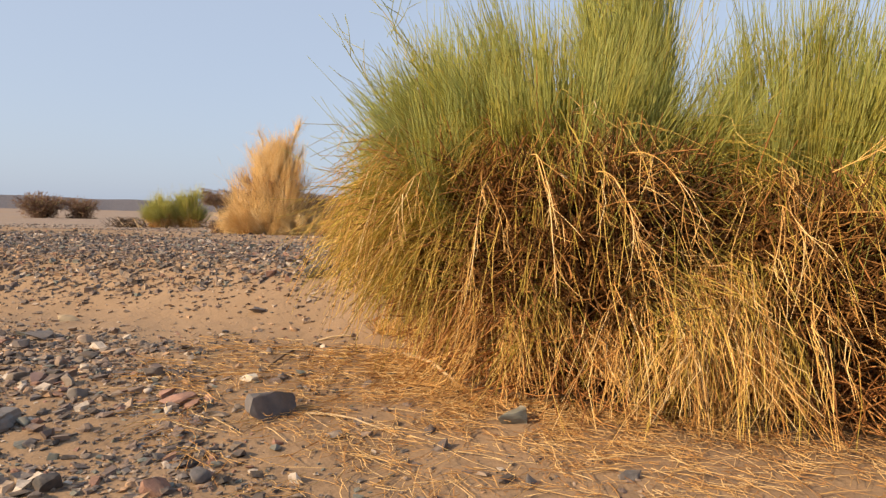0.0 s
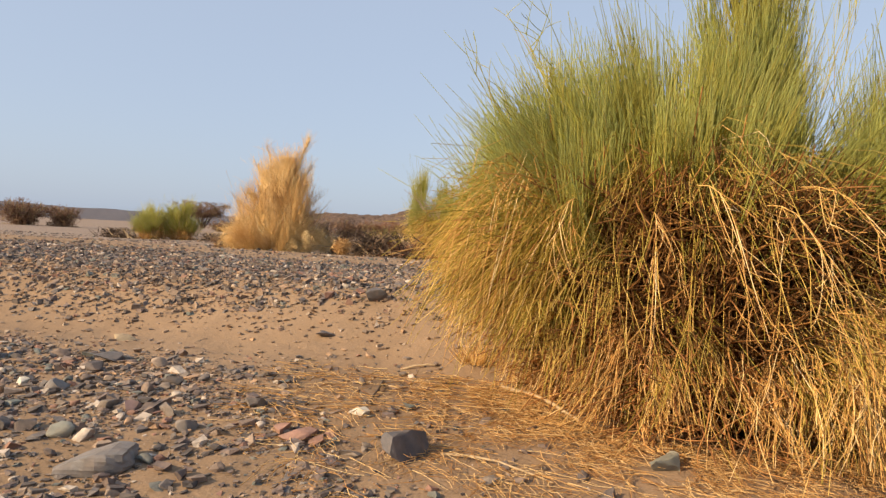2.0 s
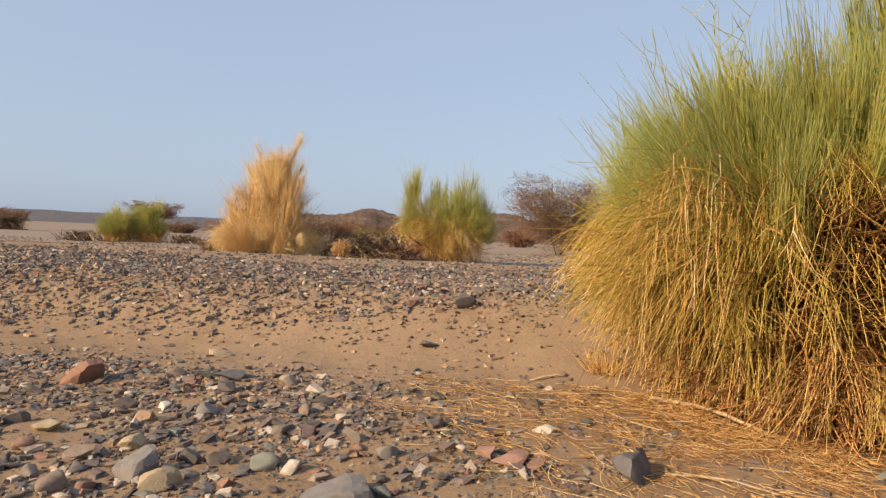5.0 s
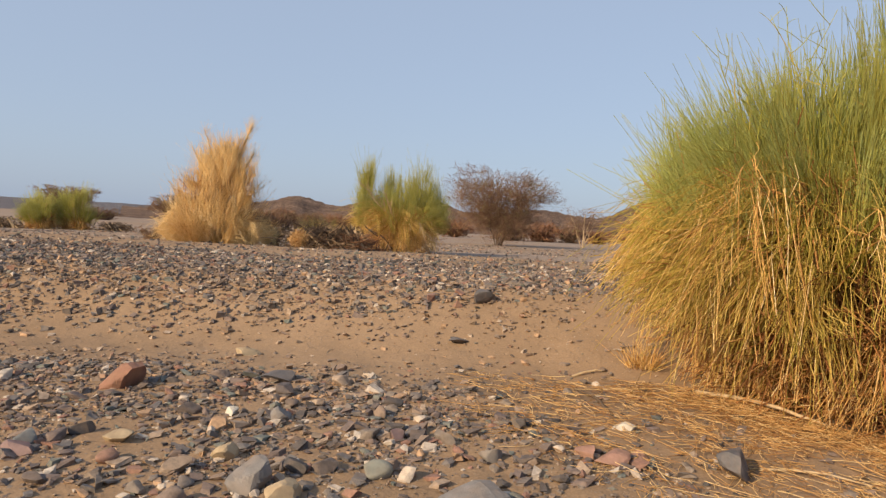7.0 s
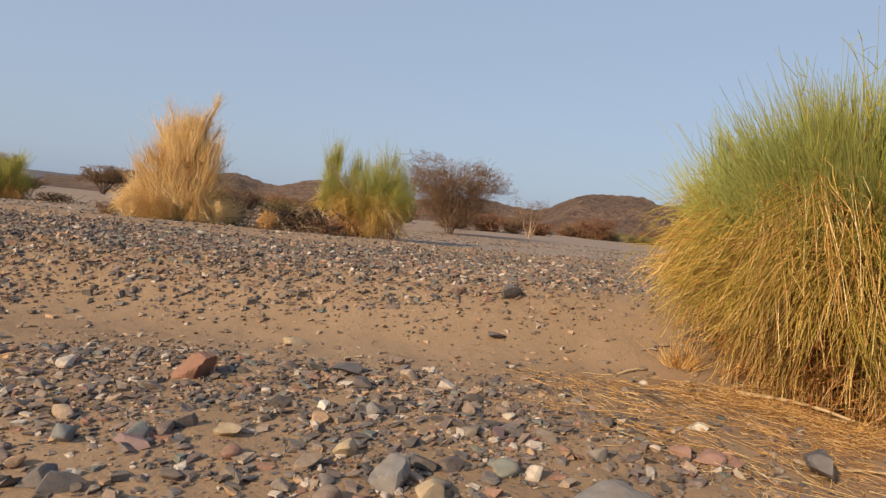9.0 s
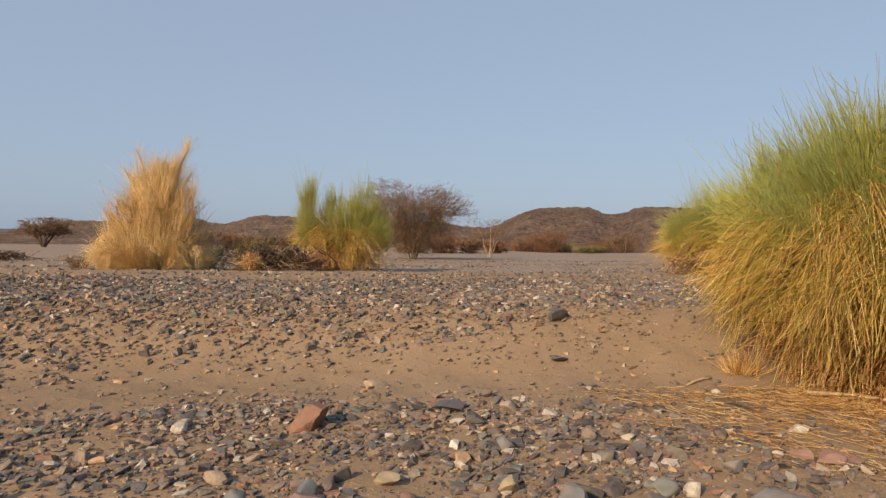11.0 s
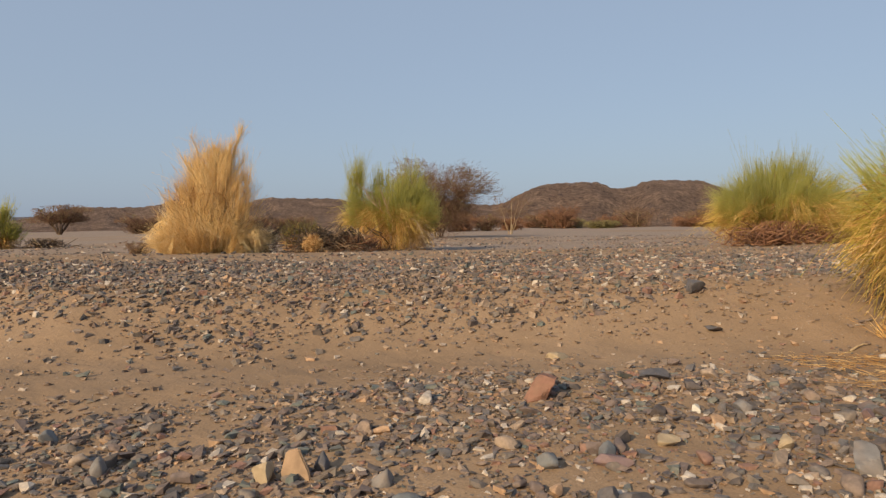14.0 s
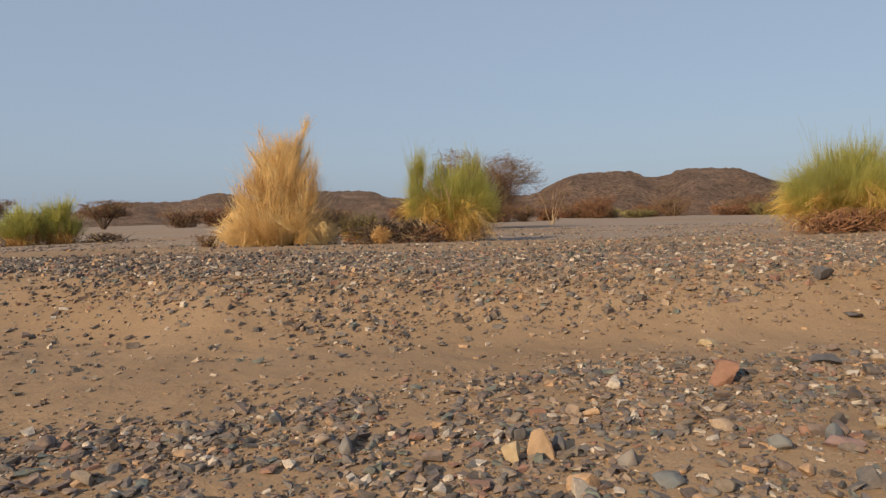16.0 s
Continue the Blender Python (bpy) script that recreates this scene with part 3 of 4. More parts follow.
bush = thing("broom_bush", -2.75, 31.2, "low olive-brown broom bush behind dead brushwood", "bush", "broom bushes", 0.05)
broom_parts(bush, 108, 1.0, 1.4, 0.7, 1.0, 36, 34, 16, 18, 16, 14, 2.0, 0.1, OLIVEBRUSH, shoot=(0.5, 0.9), twigs=150)
for x, y, s, r, h in ((-19.0, 46.5, 105, 1.35, 2.45), (-17.2, 46.9, 106, 1.2, 3.0)):
    bush = thing("broom_bush", x, y, "small round green broom bush with a bare straw foot", "bush", "broom bushes", 0.05)
    broom_parts(bush, s, r, h, 0.9, 0.85 * r, 85, 40, 50, 22, 0, 16, 2.4, 0.15, FARGREEN, 0.1, shoot=(0.6, 1.1), hang=0.8, twigs=200)


def dry_bush(x, y, seed):
    """A dead broom bush: a broad flame of dry bundles over a straw skirt, with two bare plumes above."""
    ob = thing("dry_bush", x, y, "tall dead broom bush, all orange straw with bare limbs", "bush", sink=0.05)
    g = np.random.default_rng(seed)
    n = 420
    z = 0.45 + 3.5 * g.uniform(0, 1, n) ** 1.45
    a = round_about(g, n)
    wide = np.interp(z, (0.4, 1.0, 1.6, 2.4, 3.0, 3.6, 4.0), (2.15, 2.05, 1.8, 1.4, 1.05, 0.7, 0.4)) * (1 + 0.12 * np.sin(3 * a + 1.1 * z) + 0.08 * np.sin(7 * a - 2 * z))
    q = wide * np.where(g.uniform(0, 1, n) < 0.3, g.uniform(0.3, 0.8, n), g.uniform(0.75, 1.08, n))
    tip = polar(q, a, z) + np.stack([0.08 * z, 0 * z, 0 * z], -1)
    way = unit(polar(np.interp(z, (0.4, 1.4, 3), (1.6, 0.75, 0.4)) * q / wide, a, np.ones(n)) + g.normal(0, 0.2, (n, 3)))
    long = g.uniform(0.7, 1.3, n)[:, None]
    root = tip - way * np.minimum(long, 0.9 * z[:, None] / way[:, 2:])
    pull = (root + tip) / 2 + np.array([0, 0, 0.1]) * np.interp(z, (0.4, 1.4), (2.0, 0.0))[:, None]
    path, _ = combed(g, root, pull, tip, 24, 0.16 * g.uniform(0.6, 1.6, n), 4, 0.4, 0.5, 0.025)
    part("stem_mass", tubes("stem_mass", path, 0.0066 * g.uniform(0.6, 1.3, len(path)), 0.0026, DRY), ob, "fine dry orange stems", "stuff")
    p0, p1, p2, _, _ = skirt_locks(g, 90, lambda q: 1.95 + 0.2 * np.sin(5 * q), 2.1, 0.95, 0.85)
    path, _ = combed(g, p0, p1, p2, 22, 0.11 * g.uniform(0.6, 1.6, 90), 4, 0.4, 0.6, 0.02)
    part("straw_skirt", tubes("straw_skirt", path, 0.0085 * g.uniform(0.6, 1.3, len(path)), 0.004, DRY), ob, "dry straw drooping to the sand", "stuff")
    n = 900
    a, q = g.uniform(0, 2 * np.pi, n), np.sqrt(g.uniform(0, 1, n)) * 1.4
    p0 = polar(q * 0.9, a, 2.2 * g.uniform(0.0, 1.0, n) ** 1.2)
    p2 = p0 + unit(g.normal(0, 1, (n, 3)) + np.array([0, 0, 0.8])) * g.uniform(0.25, 0.65, (n, 1))
    p2[:, 2] = np.maximum(p2[:, 2], 0.02)
    part("dead_core", tubes("dead_core", bow(p0, (p0 + p2) / 2 + g.normal(0, 0.06, (n, 3)), p2, 4), 0.011, 0.005, TWIG), ob, "tangle of dead brown twigs", "stuff")
    # the tall plume, the shorter one with a bare dark end, and lesser limbs
    for lx, ly, lz, m, tight in ((1.12, -0.1, 4.2, 460, 0.32), (-0.55, 0.1, 4.05, 130, 0.5), (0.3, 0.3, 3.6, 150, 0.4), (1.2, 0.2, 3.3, 140, 0.4), (0.75, -0.2, 3.8, 160, 0.3), (-0.85, -0.1, 3.3, 140, 0.4)):
        limb = bow(np.array([[0.2 + lx * 0.1, 0, 0.3]]), np.array([[0.15 + lx * 0.2, ly, lz * 0.62]]), np.array([[lx, ly, lz]]), 9)
        limb[:, 2:-1] += g.normal(0, 0.03, (1, 6, 3))
        part("bare_limb", tubes("bare_limb", limb, 0.04, 0.014, BARK, 6), ob, "bare pale limb")
        t = g.uniform(0.35, 1.0, m)
        i = np.clip((t * 8).astype(int), 0, 7)
        w = (t * 8 - i)[:, None]
        q = limb[0][i] * (1 - w) + limb[0][i + 1] * w
        e = q + unit(np.array([lx * 0.2, 0, 1.0]) + g.normal(0, tight, (m, 3))) * (g.uniform(0.3, 0.85, m) * (1.25 - 0.55 * t))[:, None]
        part("wisp", tubes("wisp", bow(q, (q + e) / 2 + g.normal(0, 0.03, (m, 3)), e, 4), 0.0056, 0.002, DRY), ob, "spray of fine dry wisps")


dry_bush(-6.68, 26.5, 110)


def shrub(name, label, category, x, y, r, h, n, seed, material, flat=0.0, thick=0.02, group="", wood=None, nl=14):
    """A twiggy brown shrub or acacia: forking limbs and a crown of fine twigs, flat-topped by flat."""
    ob = thing(name, x, y, label, category, group, 0.1)
    g = np.random.default_rng(seed)
    a = np.arange(nl) * 2 * np.pi / nl + g.normal(0, 0.25, nl)
    q = g.uniform(0.35, 0.8, nl)
    p0 = polar(np.full(nl, 0.05 * r), a, np.zeros(nl))
    p2 = polar(r * q, a, h * (0.85 - 0.35 * q * (1 - flat)))
    p1 = polar(r * q * 0.4, a, h * 0.38 * np.ones(nl))
    limbs = bow(p0, p1, p2, 8)
    limbs[:, 2:-1] += g.normal(0, 0.02 * h, (nl, 5, 3))
    part("limb_work", tubes("limb_work", limbs, thick * 2.2, thick * 0.7, wood or DARKTWIG, 5), ob, "pale slim trunks" if wood else "dark forking limbs")
    # fine twigs in clumps about the limbs
    nc = 150
    j = g.integers(0, nl, nc)
    ti = g.integers(1 if flat < 0.5 else 3, 8, nc)
    c = limbs[j, ti] + g.normal(0, 1, (nc, 3)) * np.array([0.2 * r, 0.2 * r, 0.09 * h])
    c[:, 2] = np.where(flat > 0.5, np.maximum(c[:, 2], h * 0.52), c[:, 2])
    m = n
    k = g.integers(0, nc, m)
    p0 = c[k] + g.normal(0, 1, (m, 3)) * np.array([0.11 * r, 0.11 * r, 0.05 * h])
    way = unit(polar(np.ones(m), np.arctan2(p0[:, 1], p0[:, 0]), 0.6 * np.ones(m)) * 0.7 + g.normal(0, 0.6, (m, 3)))
    p2 = p0 + way * g.uniform(0.06, 0.19, (m, 1)) * r
    p2[:, 2] = np.clip(p2[:, 2], 0.05, h * 1.03)
    p0[:, 2] = np.clip(p0[:, 2], 0.05, h)
    part("crown", tubes("crown", bow(p0, (p0 + p2) / 2 + g.normal(0, 0.03 * r, (m, 3)), p2, 3), thick, thick * 0.5, material), ob, "thin crown of fine thorny twigs", "stuff")
    return ob


ACACIA = "flat-topped brown acacia, nearly leafless, on the gravel plain"
shrub("acacia_tree", "spreading brown acacia with bare twigs behind the broom bush", "tree", 11.7, 53.2, 4.7, 6.2, 9000, 120, BROWNLEAF, 0.5, 0.014, "acacias")
shrub("acacia_tree", ACACIA, "tree", -58.0, 179, 6.2, 6.8, 2600, 121, BROWNLEAF, 0.9, 0.07, "acacias")
shrub("acacia_tree", ACACIA, "tree", -28.6, 144.3, 5.0, 5.4, 3000, 122, BROWNLEAF, 0.7, 0.055, "acacias")
shrub("acacia_tree", "small sparse grey acacia on the plain", "tree", 23.5, 64.0, 2.0, 4.3, 800, 123, BROWNLEAF, 0.8, 0.018, "acacias", BARK, 6)
shrub("thorn_shrub", "brown thorn shrub far out on the plain", "shrub", -50.5, 86, 3.4, 3.4, 2400, 124, BROWNLEAF, 0.2, 0.04, "thorn shrubs")
shrub("thorn_shrub", "brown thorn shrub far out on the plain", "shrub", -46.2, 87.5, 2.6, 2.9, 1800, 125, BROWNLEAF, 0.2, 0.04, "thorn shrubs")
shrub("thorn_shrub", "grey-brown thorn shrub beside the dead bush", "shrub", -4.7, 28.6, 1.3, 1.9, 1500, 126, BROWNLEAF, 0.0, 0.012, "thorn shrubs")
shrub("thorn_shrub", "small brown thorn shrub beside the dead bush", "shrub", -9.0, 27.4, 0.55, 0.7, 500, 127, BROWNLEAF, 0.0, 0.012, "thorn shrubs")
shrub("thorn_shrub", "tall brown thorn shrub behind the straw bush", "shrub", 17.2, 24.5, 2.0, 3.4, 1800, 128, BROWNLEAF, 0.3, 0.016, "thorn shrubs")
g = np.random.default_rng(77)
rows = [(24.2, 105, 2.9, 2.9), (22.0, 100, 3.2, 3.4), (19.4, 96, 3.0, 3.2), (26.3, 112, 2.6, 2.4), (-3.2, 120, 3.8, 3.4), (-0.6, 125, 4.0, 3.6), (2.0, 118, 3.4, 3.2),
        (5.0, 110, 3.6, 2.8), (8.2, 112, 3.6, 3.0), (14.5, 104, 3.6, 3.0), (-13.5, 120, 3.0, 2.0), (30.6, 166, 5.6, 6.2), (36.6, 168, 4.6, 5.6)]
rows += [(g.uniform(28, 46), g.uniform(150, 188), g.uniform(2.2, 5.5), g.uniform(1.8, 4.8)) for _ in range(20)]
for i, (az, dist, r, h) in enumerate(rows):
    stuff, words = ((BROWNLEAF, "dense brown"), (REDBRUSH, "dense rust-brown"), (OLIVEBRUSH, "olive-brown"))[int(g.integers(0, 3)) if i > 12 else i % 2]
    shrub("thorn_shrub", words + " thorn shrub at the foot of the hills", "shrub", -7 + dist * math.sin(radians(az)), 2 + dist * math.cos(radians(az)), r, h, 1200, 900 + i, stuff, 0.1, 0.07, "thorn shrubs")


# ---- stones ----
def stone_mesh(name, seed, material, chips=5, sub=2, broken=False, block=False):
    """A river stone about 1 across, with a few broken faces."""
    r = random.Random(seed)
    bm = bmesh.new()
    if block:
        bmesh.ops.create_cube(bm, size=0.8)
        bmesh.ops.subdivide_edges(bm, edges=bm.edges[:], cuts=6, use_grid_fill=True)
        for v in bm.verts:
            v.co = v.co.lerp(v.co.normalized() * 0.5, 0.42)
    else:
        bmesh.ops.create_icosphere(bm, subdivisions=sub, radius=0.5)
    off = Vector((r.uniform(0, 90), r.uniform(0, 90), r.uniform(0, 90)))
    planes = [(Vector((r.gauss(0, 1), r.gauss(0, 1), r.gauss(0, 0.7))).normalized(), r.uniform(0.14, 0.3) if broken else r.uniform(0.2, 0.37)) for _ in range(chips + 3)]
    for v in bm.verts:
        v.co *= 1 + 0.22 * noise.noise(v.co * 2.2 + off) + 0.05 * noise.noise(v.co * 7 + off)
        for n, d in planes:
            e = v.co.dot(n) - d
            if e > 0:
                v.co -= n * e * 0.92
    for k in range(3):
        lo, hi = min(v.co[k] for v in bm.verts), max(v.co[k] for v in bm.verts)
        for v in bm.verts:
            v.co[k] = (v.co[k] - lo) / (hi - lo) - 0.5
    me = bpy.data.meshes.new(name)
    bm.to_mesh(me)
    bm.free()
    me.polygons.foreach_set("use_smooth", [not broken] * len(me.polygons))
    me.materials.append(material)
    return me


def lay_stone(me, x, y, w, h, deep, rz, label, tilt=(0, 0), sink=0.25, group="loose stones"):
    ob = new("stone", me)
    ob.matrix_world = pose(x, y, float(ground_z(x, y)) + h * (0.5 - sink), tilt[0], tilt[1], rz) @ Matrix.Diagonal((w, deep, h, 1))
    return tagged(ob, label, "stone", group)


TINTS = {"dark": (0.108, 0.106, 0.114), "grey": (0.19, 0.182, 0.178), "green": (0.19, 0.2, 0.175), "red": (0.235, 0.115, 0.08), "tan": (0.4, 0.31, 0.2), "orange": (0.43, 0.29, 0.185),
         "white": (0.6, 0.56, 0.48), "pink": (0.33, 0.185, 0.145), "blue": (0.14, 0.158, 0.17), "purple": (0.19, 0.13, 0.135)}
WORDS = {"dark": "dark slate-grey", "grey": "weathered mid-grey", "green": "pale grey-green", "red": "rust-red angular", "tan": "pale tan", "orange": "orange-tan angular",
         "white": "whitish", "pink": "pink-red broken", "blue": "blue-grey", "purple": "dull purple"}
TINT_MAT = {k: stone_material("stone_" + k, False, v) for k, v in TINTS.items()}
for i, (x, y, w, h, tint, rz) in enumerate((
        (-1.12, 4.50, 0.36, 0.24, "dark", 25), (0.47, 4.46, 0.2, 0.15, "green", 20), (-2.83, 4.15, 0.41, 0.15, "grey", 8), (-3.92, 4.5, 0.24, 0.18, "grey", 30),
        (-3.74, 4.33, 0.23, 0.14, "tan", 20), (-4.99, 6.40, 0.36, 0.24, "red", 35), (-1.60, 8.62, 0.27, 0.2, "dark", 5), (-7.16, 5.62, 0.15, 0.17, "tan", 50),
        (-6.84, 5.66, 0.13, 0.14, "dark", 70), (-1.47, 5.22, 0.16, 0.07, "white", 0), (-1.79, 4.66, 0.25, 0.09, "pink", 30), (-1.95, 4.78, 0.15, 0.08, "pink", 70), (-1.62, 4.74, 0.12, 0.07, "pink", 10), (-3.79, 5.56, 0.19, 0.12, "grey", 50),
        (-4.12, 5.67, 0.09, 0.08, "white", 0), (-3.25, 4.57, 0.16, 0.11, "green", 20), (-4.08, 4.92, 0.17, 0.12, "tan", 12), (-5.46, 4.58, 0.22, 0.12, "dark", -10),
        (-5.22, 5.18, 0.14, 0.14, "blue", 40), (-2.55, 4.76, 0.15, 0.1, "grey", 0), (-8.41, 6.74, 0.13, 0.12, "blue", 50), (-8.05, 6.10, 0.12, 0.14, "grey", 70),
        (-9.41, 5.70, 0.21, 0.13, "blue", 15), (-6.56, 5.35, 0.14, 0.12, "grey", 0), (-7.00, 5.98, 0.11, 0.09, "dark", 20), (-6.51, 5.03, 0.18, 0.09, "blue", -12),
        (-5.59, 5.24, 0.16, 0.13, "blue", 60), (-5.23, 5.11, 0.21, 0.09, "purple", 0), (-2.06, 7.72, 0.24, 0.07, "dark", 0), (-4.14, 7.56, 0.25, 0.09, "tan", 5),
        (-3.84, 6.53, 0.27, 0.11, "dark", -8), (-3.05, 5.15, 0.12, 0.09, "purple", 30), (-4.73, 5.24, 0.17, 0.08, "tan", 0))):
    lay_stone(stone_mesh("stone", 300 + i, TINT_MAT[tint], -1 if w > 0.4 else 2 if w > 0.3 else 6, 3, w > 0.18 or tint in ("red", "pink", "tan", "white", "purple"), w > 0.3 or i in (1, 3)), x, y, w, h, w * random.uniform(0.55, 0.85), rz, WORDS[tint] + " stone half sunk in sandy gravel", (random.uniform(-6, 6), random.uniform(-6, 6)))

# the upright three-cornered stone
bm = bmesh.new()
low = [bm.verts.new(v) for v in ((-0.095, -0.035, -0.03), (0.085, -0.05, -0.03), (0.075, 0.05, -0.03), (-0.08, 0.045, -0.03))]
mid = [bm.verts.new(v) for v in ((-0.088, -0.03, 0.05), (0.07, -0.04, 0.055), (0.06, 0.04, 0.05), (-0.07, 0.045, 0.06))]
top = [bm.verts.new(v) for v in ((-0.058, -0.014, 0.165), (0.016, -0.022, 0.178), (0.01, 0.025, 0.174), (-0.05, 0.02, 0.16))]
for lo, hi in ((low, mid), (mid, top)):
    for i in range(4):
        bm.faces.new((lo[i], lo[(i + 1) % 4], hi[(i + 1) % 4], hi[i]))
bm.faces.new(top)
bm.faces.new(low[::-1])
bmesh.ops.bevel(bm, geom=bm.edges[:], offset=0.008, segments=2, affect="EDGES")
me = bpy.data.meshes.new("stone")
bm.to_mesh(me)
bm.free()
me.materials.append(TINT_MAT["orange"])
ob = new("stone", me)
ob.matrix_world = pose(-6.99, 5.60, float(ground_z(-6.99, 5.60)), 4, 0, -16)
tagged(ob, "upright three-cornered orange-tan stone standing in the gravel", "stone", "loose stones")


def on_gravel(x, y):
    """How thickly stones lie, 0 to 1: the near bar, the bare channel, the bank and its top."""
    u = bank(x, y) + 0.22 * wave(x, y, 21, 2.2)
    edge = np.interp(x, (-9.4, -8.7, -7.6, -5.5, -4.2, -2.5, -1.8, -1.3, -0.6, 0.2), (4.7, 5.1, 5.7, 6.2, 6.35, 5.7, 4.9, 3.9, 2.9, 1.0))
    nearbar = sm(-2.5, 1.5, u) * sm(0.9, 2.6, y + 0.5 * wave(x, y, 29, 1.1)) * sm(edge + 0.15, edge - 0.8, u) * np.clip(0.5 + 0.42 * wave(x, y, 25, 1.5), 0.12, 1)
    foot = np.interp(x, (-11.5, -10.2, -8.9, -7.6, -2.5, -1.2, -0.5, 1.0), (9.4, 8.4, 7.3, 6.7, 6.9, 7.2, 7.6, 8.0))
    slope = 0.5 * sm(foot - 0.5, foot + 1.0, u) + 0.45 * sm(foot + 0.9, foot + 2.0, u)
    bar = np.maximum(nearbar, slope * sm(16.0, 12.8, u + 0.8 * wave(x, y, 28, 4)))
    strip = 0.08 + 0.4 * sm(22, 30, u) * sm(-0.2, 0.4, wave(x, y, 27, 11))
    clear = sm(1.7, 2.5, np.hypot(x - 1.6, y - 5.9))
    return np.clip(bar + strip, 0, 1) * clear


# medium stones, each a thing of its own
kinds = [stone_mesh("stone", 500 + i, STONE, 4, 3, i % 3 > 0) for i in range(14)]
g = np.random.default_rng(9)
count = 0
while count < 290:
    x, y = g.uniform(-11, 0.4), g.uniform(2.6, 6.9)
    if g.uniform() > float(on_gravel(x, y)):
        continue
    w = 0.07 + 0.10 * g.uniform() ** 1.9
    lay_stone(kinds[count % 14], x, y, w, w * g.uniform(0.45, 0.75), w * g.uniform(0.6, 0.95), g.uniform(0, 360), "weathered river stone lying in the gravel", (g.uniform(-15, 15), g.uniform(-15, 15)), 0.2)
    count += 1


def lump_mesh(round_one):
    """Points and triangles of a rough pebble or, smaller, of a broken block."""
    bm = bmesh.new()
    if round_one:
        bmesh.ops.create_icosphere(bm, subdivisions=1, radius=1)
    else:
        bmesh.ops.create_cube(bm, size=1.35)
        bmesh.ops.triangulate(bm, faces=bm.faces[:])
    co, f = np.array([v.co[:] for v in bm.verts]), np.array([[v.index for v in p.verts] for p in bm.faces])
    bm.free()
    return co, f


def scatter(name, label, n, x0, x1, y0, y1, smin, smax, power, seed, flat=0.5, material=None, round_one=False):
    """Loose gravel, laid where on_gravel() has it."""
    g = np.random.default_rng(seed)
    x, y = g.uniform(x0, x1, n), g.uniform(y0, y1, n)
    keep = g.uniform(0, 1, n) < on_gravel(x, y)
    x, y = x[keep], y[keep]
    n = len(x)
    co, f = lump_mesh(round_one)
    k = len(co)
    size = smin + (smax - smin) * g.uniform(0, 1, n) ** power
    v = co[None] * (1 + g.normal(0, 0.12 if round_one else 0.2, (n, k, 1))) + g.normal(0, 0.09 if round_one else 0.2, (n, k, 3))
    v *= np.stack([g.uniform(0.8, 1.3, n), g.uniform(0.5, 1.0, n), flat * g.uniform(0.5, 1.4, n)], -1)[:, None]
    a, b = g.uniform(0, 6.283, n), g.normal(0, 0.25, n)
    vx, vz = v[..., 0] * np.cos(b)[:, None] - v[..., 2] * np.sin(b)[:, None], v[..., 0] * np.sin(b)[:, None] + v[..., 2] * np.cos(b)[:, None]
    v = np.stack([vx * np.cos(a)[:, None] - v[..., 1] * np.sin(a)[:, None], vx * np.sin(a)[:, None] + v[..., 1] * np.cos(a)[:, None], vz], -1) * (size / 2)[:, None, None]
    v += np.stack([x, y, ground_z(x, y) + size * 0.12], -1)[:, None]
    faces = (f[None] + (np.arange(n) * k)[:, None, None]).reshape(-1, 3)
    tagged(new(name, mesh_of(name, v, faces, material or GRAVEL, False)), label, "gravel", kind="stuff")


scatter("gravel", "mixed grey, purple and tan river gravel on sand", 13000, -13, 1.2, 0.8, 7.2, 0.03, 0.11, 2.2, 201, 0.45, round_one=True)
scatter("gravel", "broken angular grey and brown stones on sand", 17000, -13, 1.2, 0.8, 7.2, 0.03, 0.12, 2.2, 206, 0.42)
scatter("gravel", "fine grit and chips between the river stones", 80000, -13, 1.2, 1.0, 7.2, 0.010, 0.045, 1.8, 205)
scatter("gravel", "brown and grey gravel on the slope of the bank", 75000, -20, 4, 6.0, 13.0, 0.016, 0.085, 2.3, 204, 0.42, DUSTY)
scatter("gravel", "grey gravel covering the top of the bank", 85000, -24, 14, 8.5, 20, 0.03, 0.12, 2.0, 202, 0.65)
scatter("gravel", "sparse gravel on the plain beyond the bushes", 40000, -30, 40, 22, 50, 0.05, 0.17, 2.2, 203)


# ---- straw litter ----
def litter(n, seed):
    g = np.random.default_rng(seed)
    a, q = g.uniform(2.7, 5.9, n), 1.0 + 1.9 * g.uniform(0, 1, n) ** 2.1
    x, y = 1.2 + q * np.cos(a) * 1.25, 5.7 + q * np.sin(a)
    keep = g.uniform(0, 1, n) < np.clip(0.58 + 0.75 * wave(x, y, 35, 0.6), 0.08, 1)
    a, x, y = a[keep], x[keep], y[keep]
    n = len(x)
    way, l = g.normal(0, 0.55, n) + a + 1.57 * (g.uniform(0, 1, n) < 0.55), 0.04 + 0.33 * g.uniform(0, 1, n) ** 1.8
    clear = np.hypot(x - 0.47, y - 4.46) > 0.18
    x, y, way, l = x[clear], y[clear], way[clear], l[clear]
    n = len(x)
    p0 = np.stack([x, y, x * 0], -1)
    p2 = p0 + polar(l, way, x * 0)
    p1 = (p0 + p2) / 2 + g.normal(0, 0.05, (n, 3))
    path = bow(p0, p1, p2, 4)
    path[..., 2] = ground_z(path[..., 0], path[..., 1]) + 0.008 + np.abs(g.normal(0, 0.018, (n, 1))) + g.uniform(0, 0.012, (n, 4))
    tagged(new("straw_litter", tubes("straw_litter", path, 0.0025 * g.uniform(0.6, 1.5, n), 0.0015, LITTER)), "fallen golden straw scattered on the sand round the bush", "straw", kind="stuff")


litter(12500, 210)


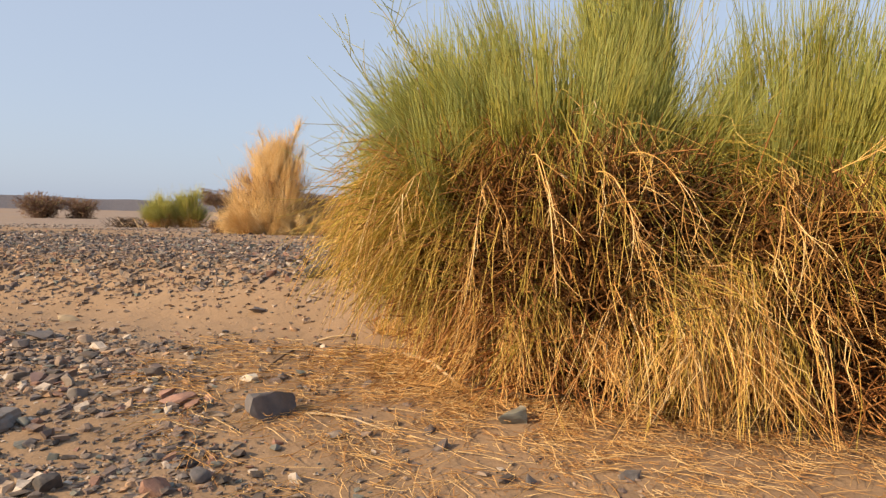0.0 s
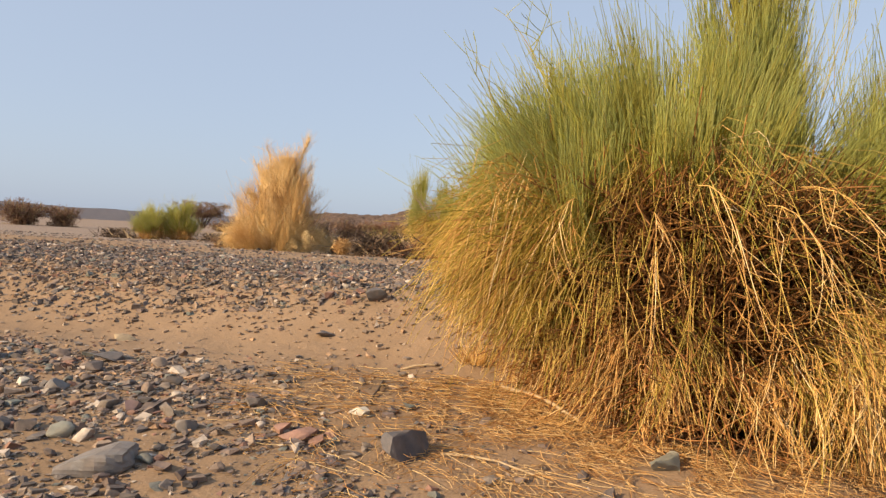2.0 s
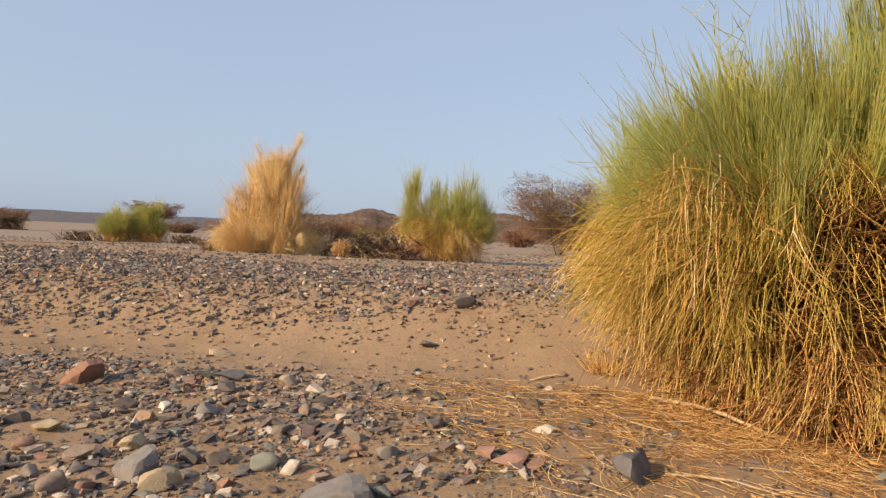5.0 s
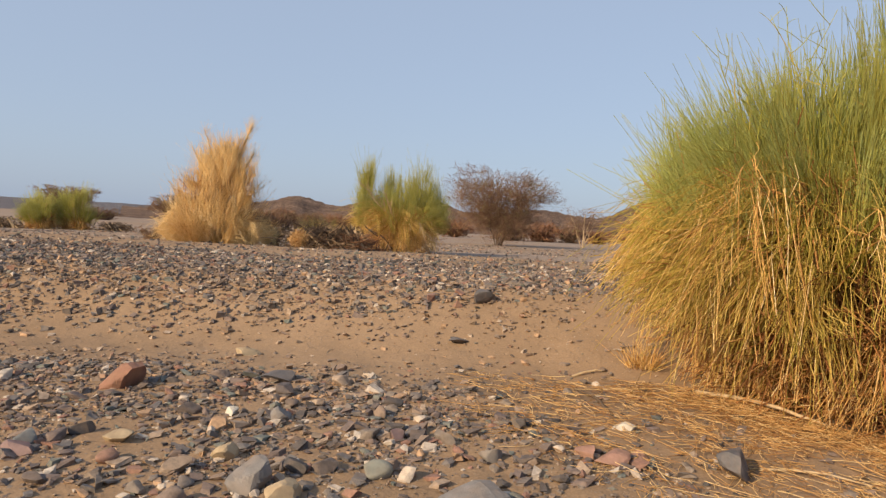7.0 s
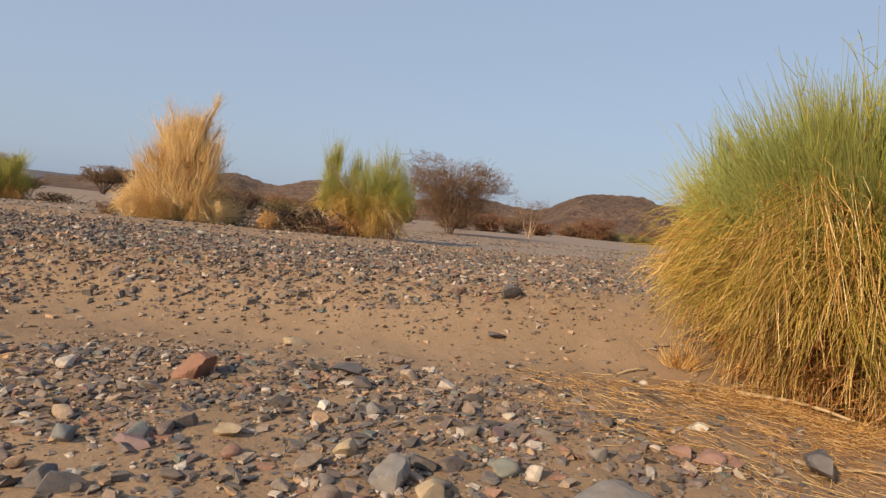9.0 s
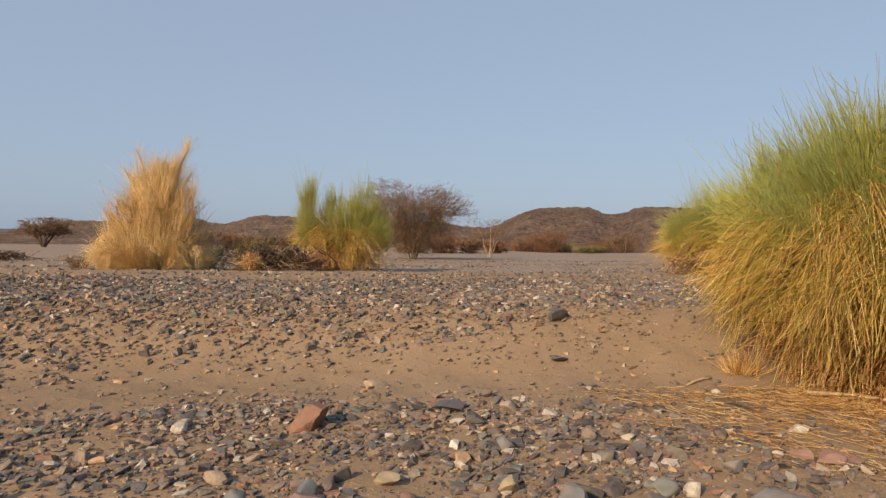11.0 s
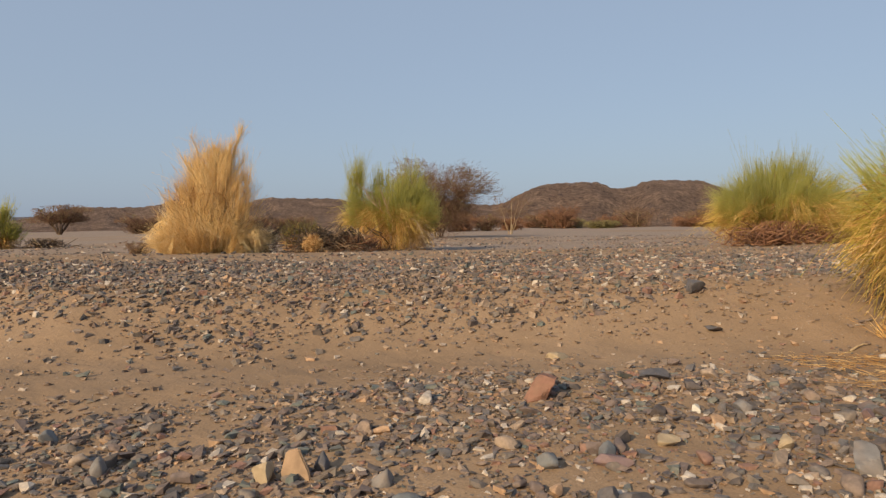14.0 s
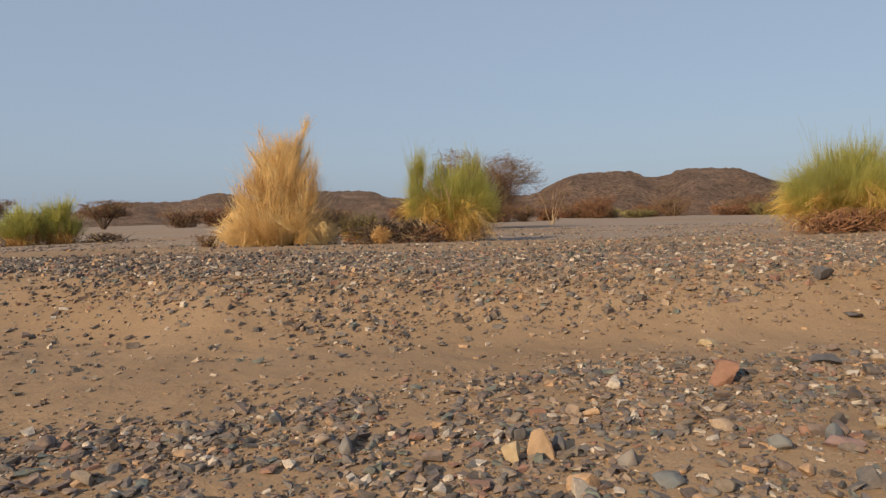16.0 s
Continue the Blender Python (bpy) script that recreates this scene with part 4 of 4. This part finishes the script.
def ground_stick(x0, y0, x1, y1, r, label, lift=0.02, material=None):
    p0, p2 = np.array([[x0, y0, 0.0]]), np.array([[x1, y1, 0.0]])
    path = bow(p0, (p0 + p2) / 2 + np.array([[0.04, 0.03, 0]]), p2, 9)
    path[..., 2] = ground_z(path[..., 0], path[..., 1]) + r * 0.7 + lift * np.sin(np.linspace(0, 3.1, 9))
    path += rng.normal(0, r * 0.25, path.shape)
    tagged(new("stick", tubes("stick", path, r, r * 0.55, material or BARK, 7)), label, "stick", "fallen sticks")


ground_stick(-1.36, 6.25, -1.42, 5.50, 0.014, "thin dark stick lying on the straw", 0.02, DARKTWIG)
ground_stick(-0.32, 6.16, 0.16, 5.08, 0.02, "pale bent branch fallen beside the bush", 0.05)
ground_stick(-1.22, 6.75, -0.9, 6.8, 0.014, "short pale flat stick on the sand")
ground_stick(-0.9, 4.55, -0.25, 4.2, 0.009, "thin straw-coloured stick on the litter")

tuft = thing("straw_tuft", -0.5, 6.75, "small upright orange straw tuft beside the bush", "grass tuft")
g = np.random.default_rng(240)
n = 170
p0 = np.stack([g.normal(0, 0.07, n), g.normal(0, 0.06, n), np.zeros(n)], -1)
p2 = p0 * np.array([1.9, 1.9, 1]) + np.stack([g.normal(0, 0.07, n), g.normal(0, 0.07, n), g.uniform(0.08, 0.28, n)], -1)
part("straw_blade", tubes("straw_blade", bow(p0, (p0 + p2) / 2 + g.normal(0, 0.015, (n, 3)), p2, 4), 0.003, 0.0012, STRAW), tuft, "", "stuff")


# ---- dead wood between the far bushes ----
def brush_pile(x, y, wx, wy, h, n, seed, label, material=DARKTWIG, words="dark tangled dead twigs"):
    ob = thing("brush_pile", x, y, label, "brushwood")
    g = np.random.default_rng(seed)
    p0 = np.stack([g.normal(0, 0.42, n) * wx, g.normal(0, 0.42, n) * wy, g.uniform(0, 1, n) ** 1.6 * h * 0.7], -1)
    p2 = p0 + unit(g.normal(0, 1, (n, 3)) * np.array([1, 0.8, 0.75]) + np.array([0, 0, 0.25])) * g.uniform(0.25, 0.8, (n, 1))
    p2[:, 2] = np.clip(p2[:, 2], 0.02, h)
    part("twig_tangle", tubes("twig_tangle", bow(p0, (p0 + p2) / 2 + g.normal(0, 0.07, (n, 3)), p2, 4), 0.02 * g.uniform(0.5, 1.5, n), 0.007, material, 4), ob, words, "stuff")
    for i in range(5):
        a = np.array([[g.uniform(-0.2, 0.9) * wx, -0.5 * wy, 0.03]])
        b = a + np.array([[g.uniform(-0.7, -0.2), g.uniform(0, 0.4), g.uniform(0.5, 1.0) * h]])
        part("dead_branch", tubes("dead_branch", bow(a, (a + b) / 2 + g.normal(0, 0.06, (1, 3)), b, 6), 0.05, 0.022, BARK, 6), ob, "pale dead branch")
    return ob


brush_pile(-2.7, 25.6, 1.5, 0.9, 0.95, 900, 220, "dark pile of dead brushwood between two bushes")
brush_pile(10.5, 18.3, 1.9, 0.6, 0.75, 900, 221, "heap of rust-brown dead brushwood under the broom bush", REDBRUSH, "rust-brown tangled twigs")
brush_pile(-1.9, 25.4, 1.0, 0.5, 0.6, 350, 224, "rust-brown dead brushwood beside the broom bush", REDBRUSH, "rust-brown tangled twigs")
brush_pile(-21.2, 46.0, 1.4, 0.7, 0.7, 300, 222, "low dark tangle of twigs beside the small bushes")
# dark twigs added for the shaded hollow and mound right of the bushes
brush_pile(-14.9, 46.6, 1.2, 0.6, 0.55, 260, 223, "low dark tangle of twigs beside the small bushes")


def tumbleweed(x, y, r, seed):
    ob = thing("tumbleweed", x, y, "round brown ball of dry twigs resting on sand", "tumbleweed")
    g = np.random.default_rng(seed)
    n = 900
    p0 = unit(g.normal(0, 1, (n, 3))) * r * g.uniform(0.1, 0.8, (n, 1)) + np.array([0, 0, r * 0.85])
    p2 = p0 + unit(p0 - np.array([0, 0, r * 0.85]) + g.normal(0, 0.22, (n, 3))) * r * 0.35
    for p in (p0, p2):
        p[:, 2] = np.maximum(p[:, 2], 0.01)
    part("twig_ball", tubes("twig_ball", bow(p0, (p0 + p2) / 2 + g.normal(0, 0.05, (n, 3)), p2, 4), 0.009, 0.004, LITTER), ob, "", "stuff")


tumbleweed(-3.76, 23.2, 0.34, 230)
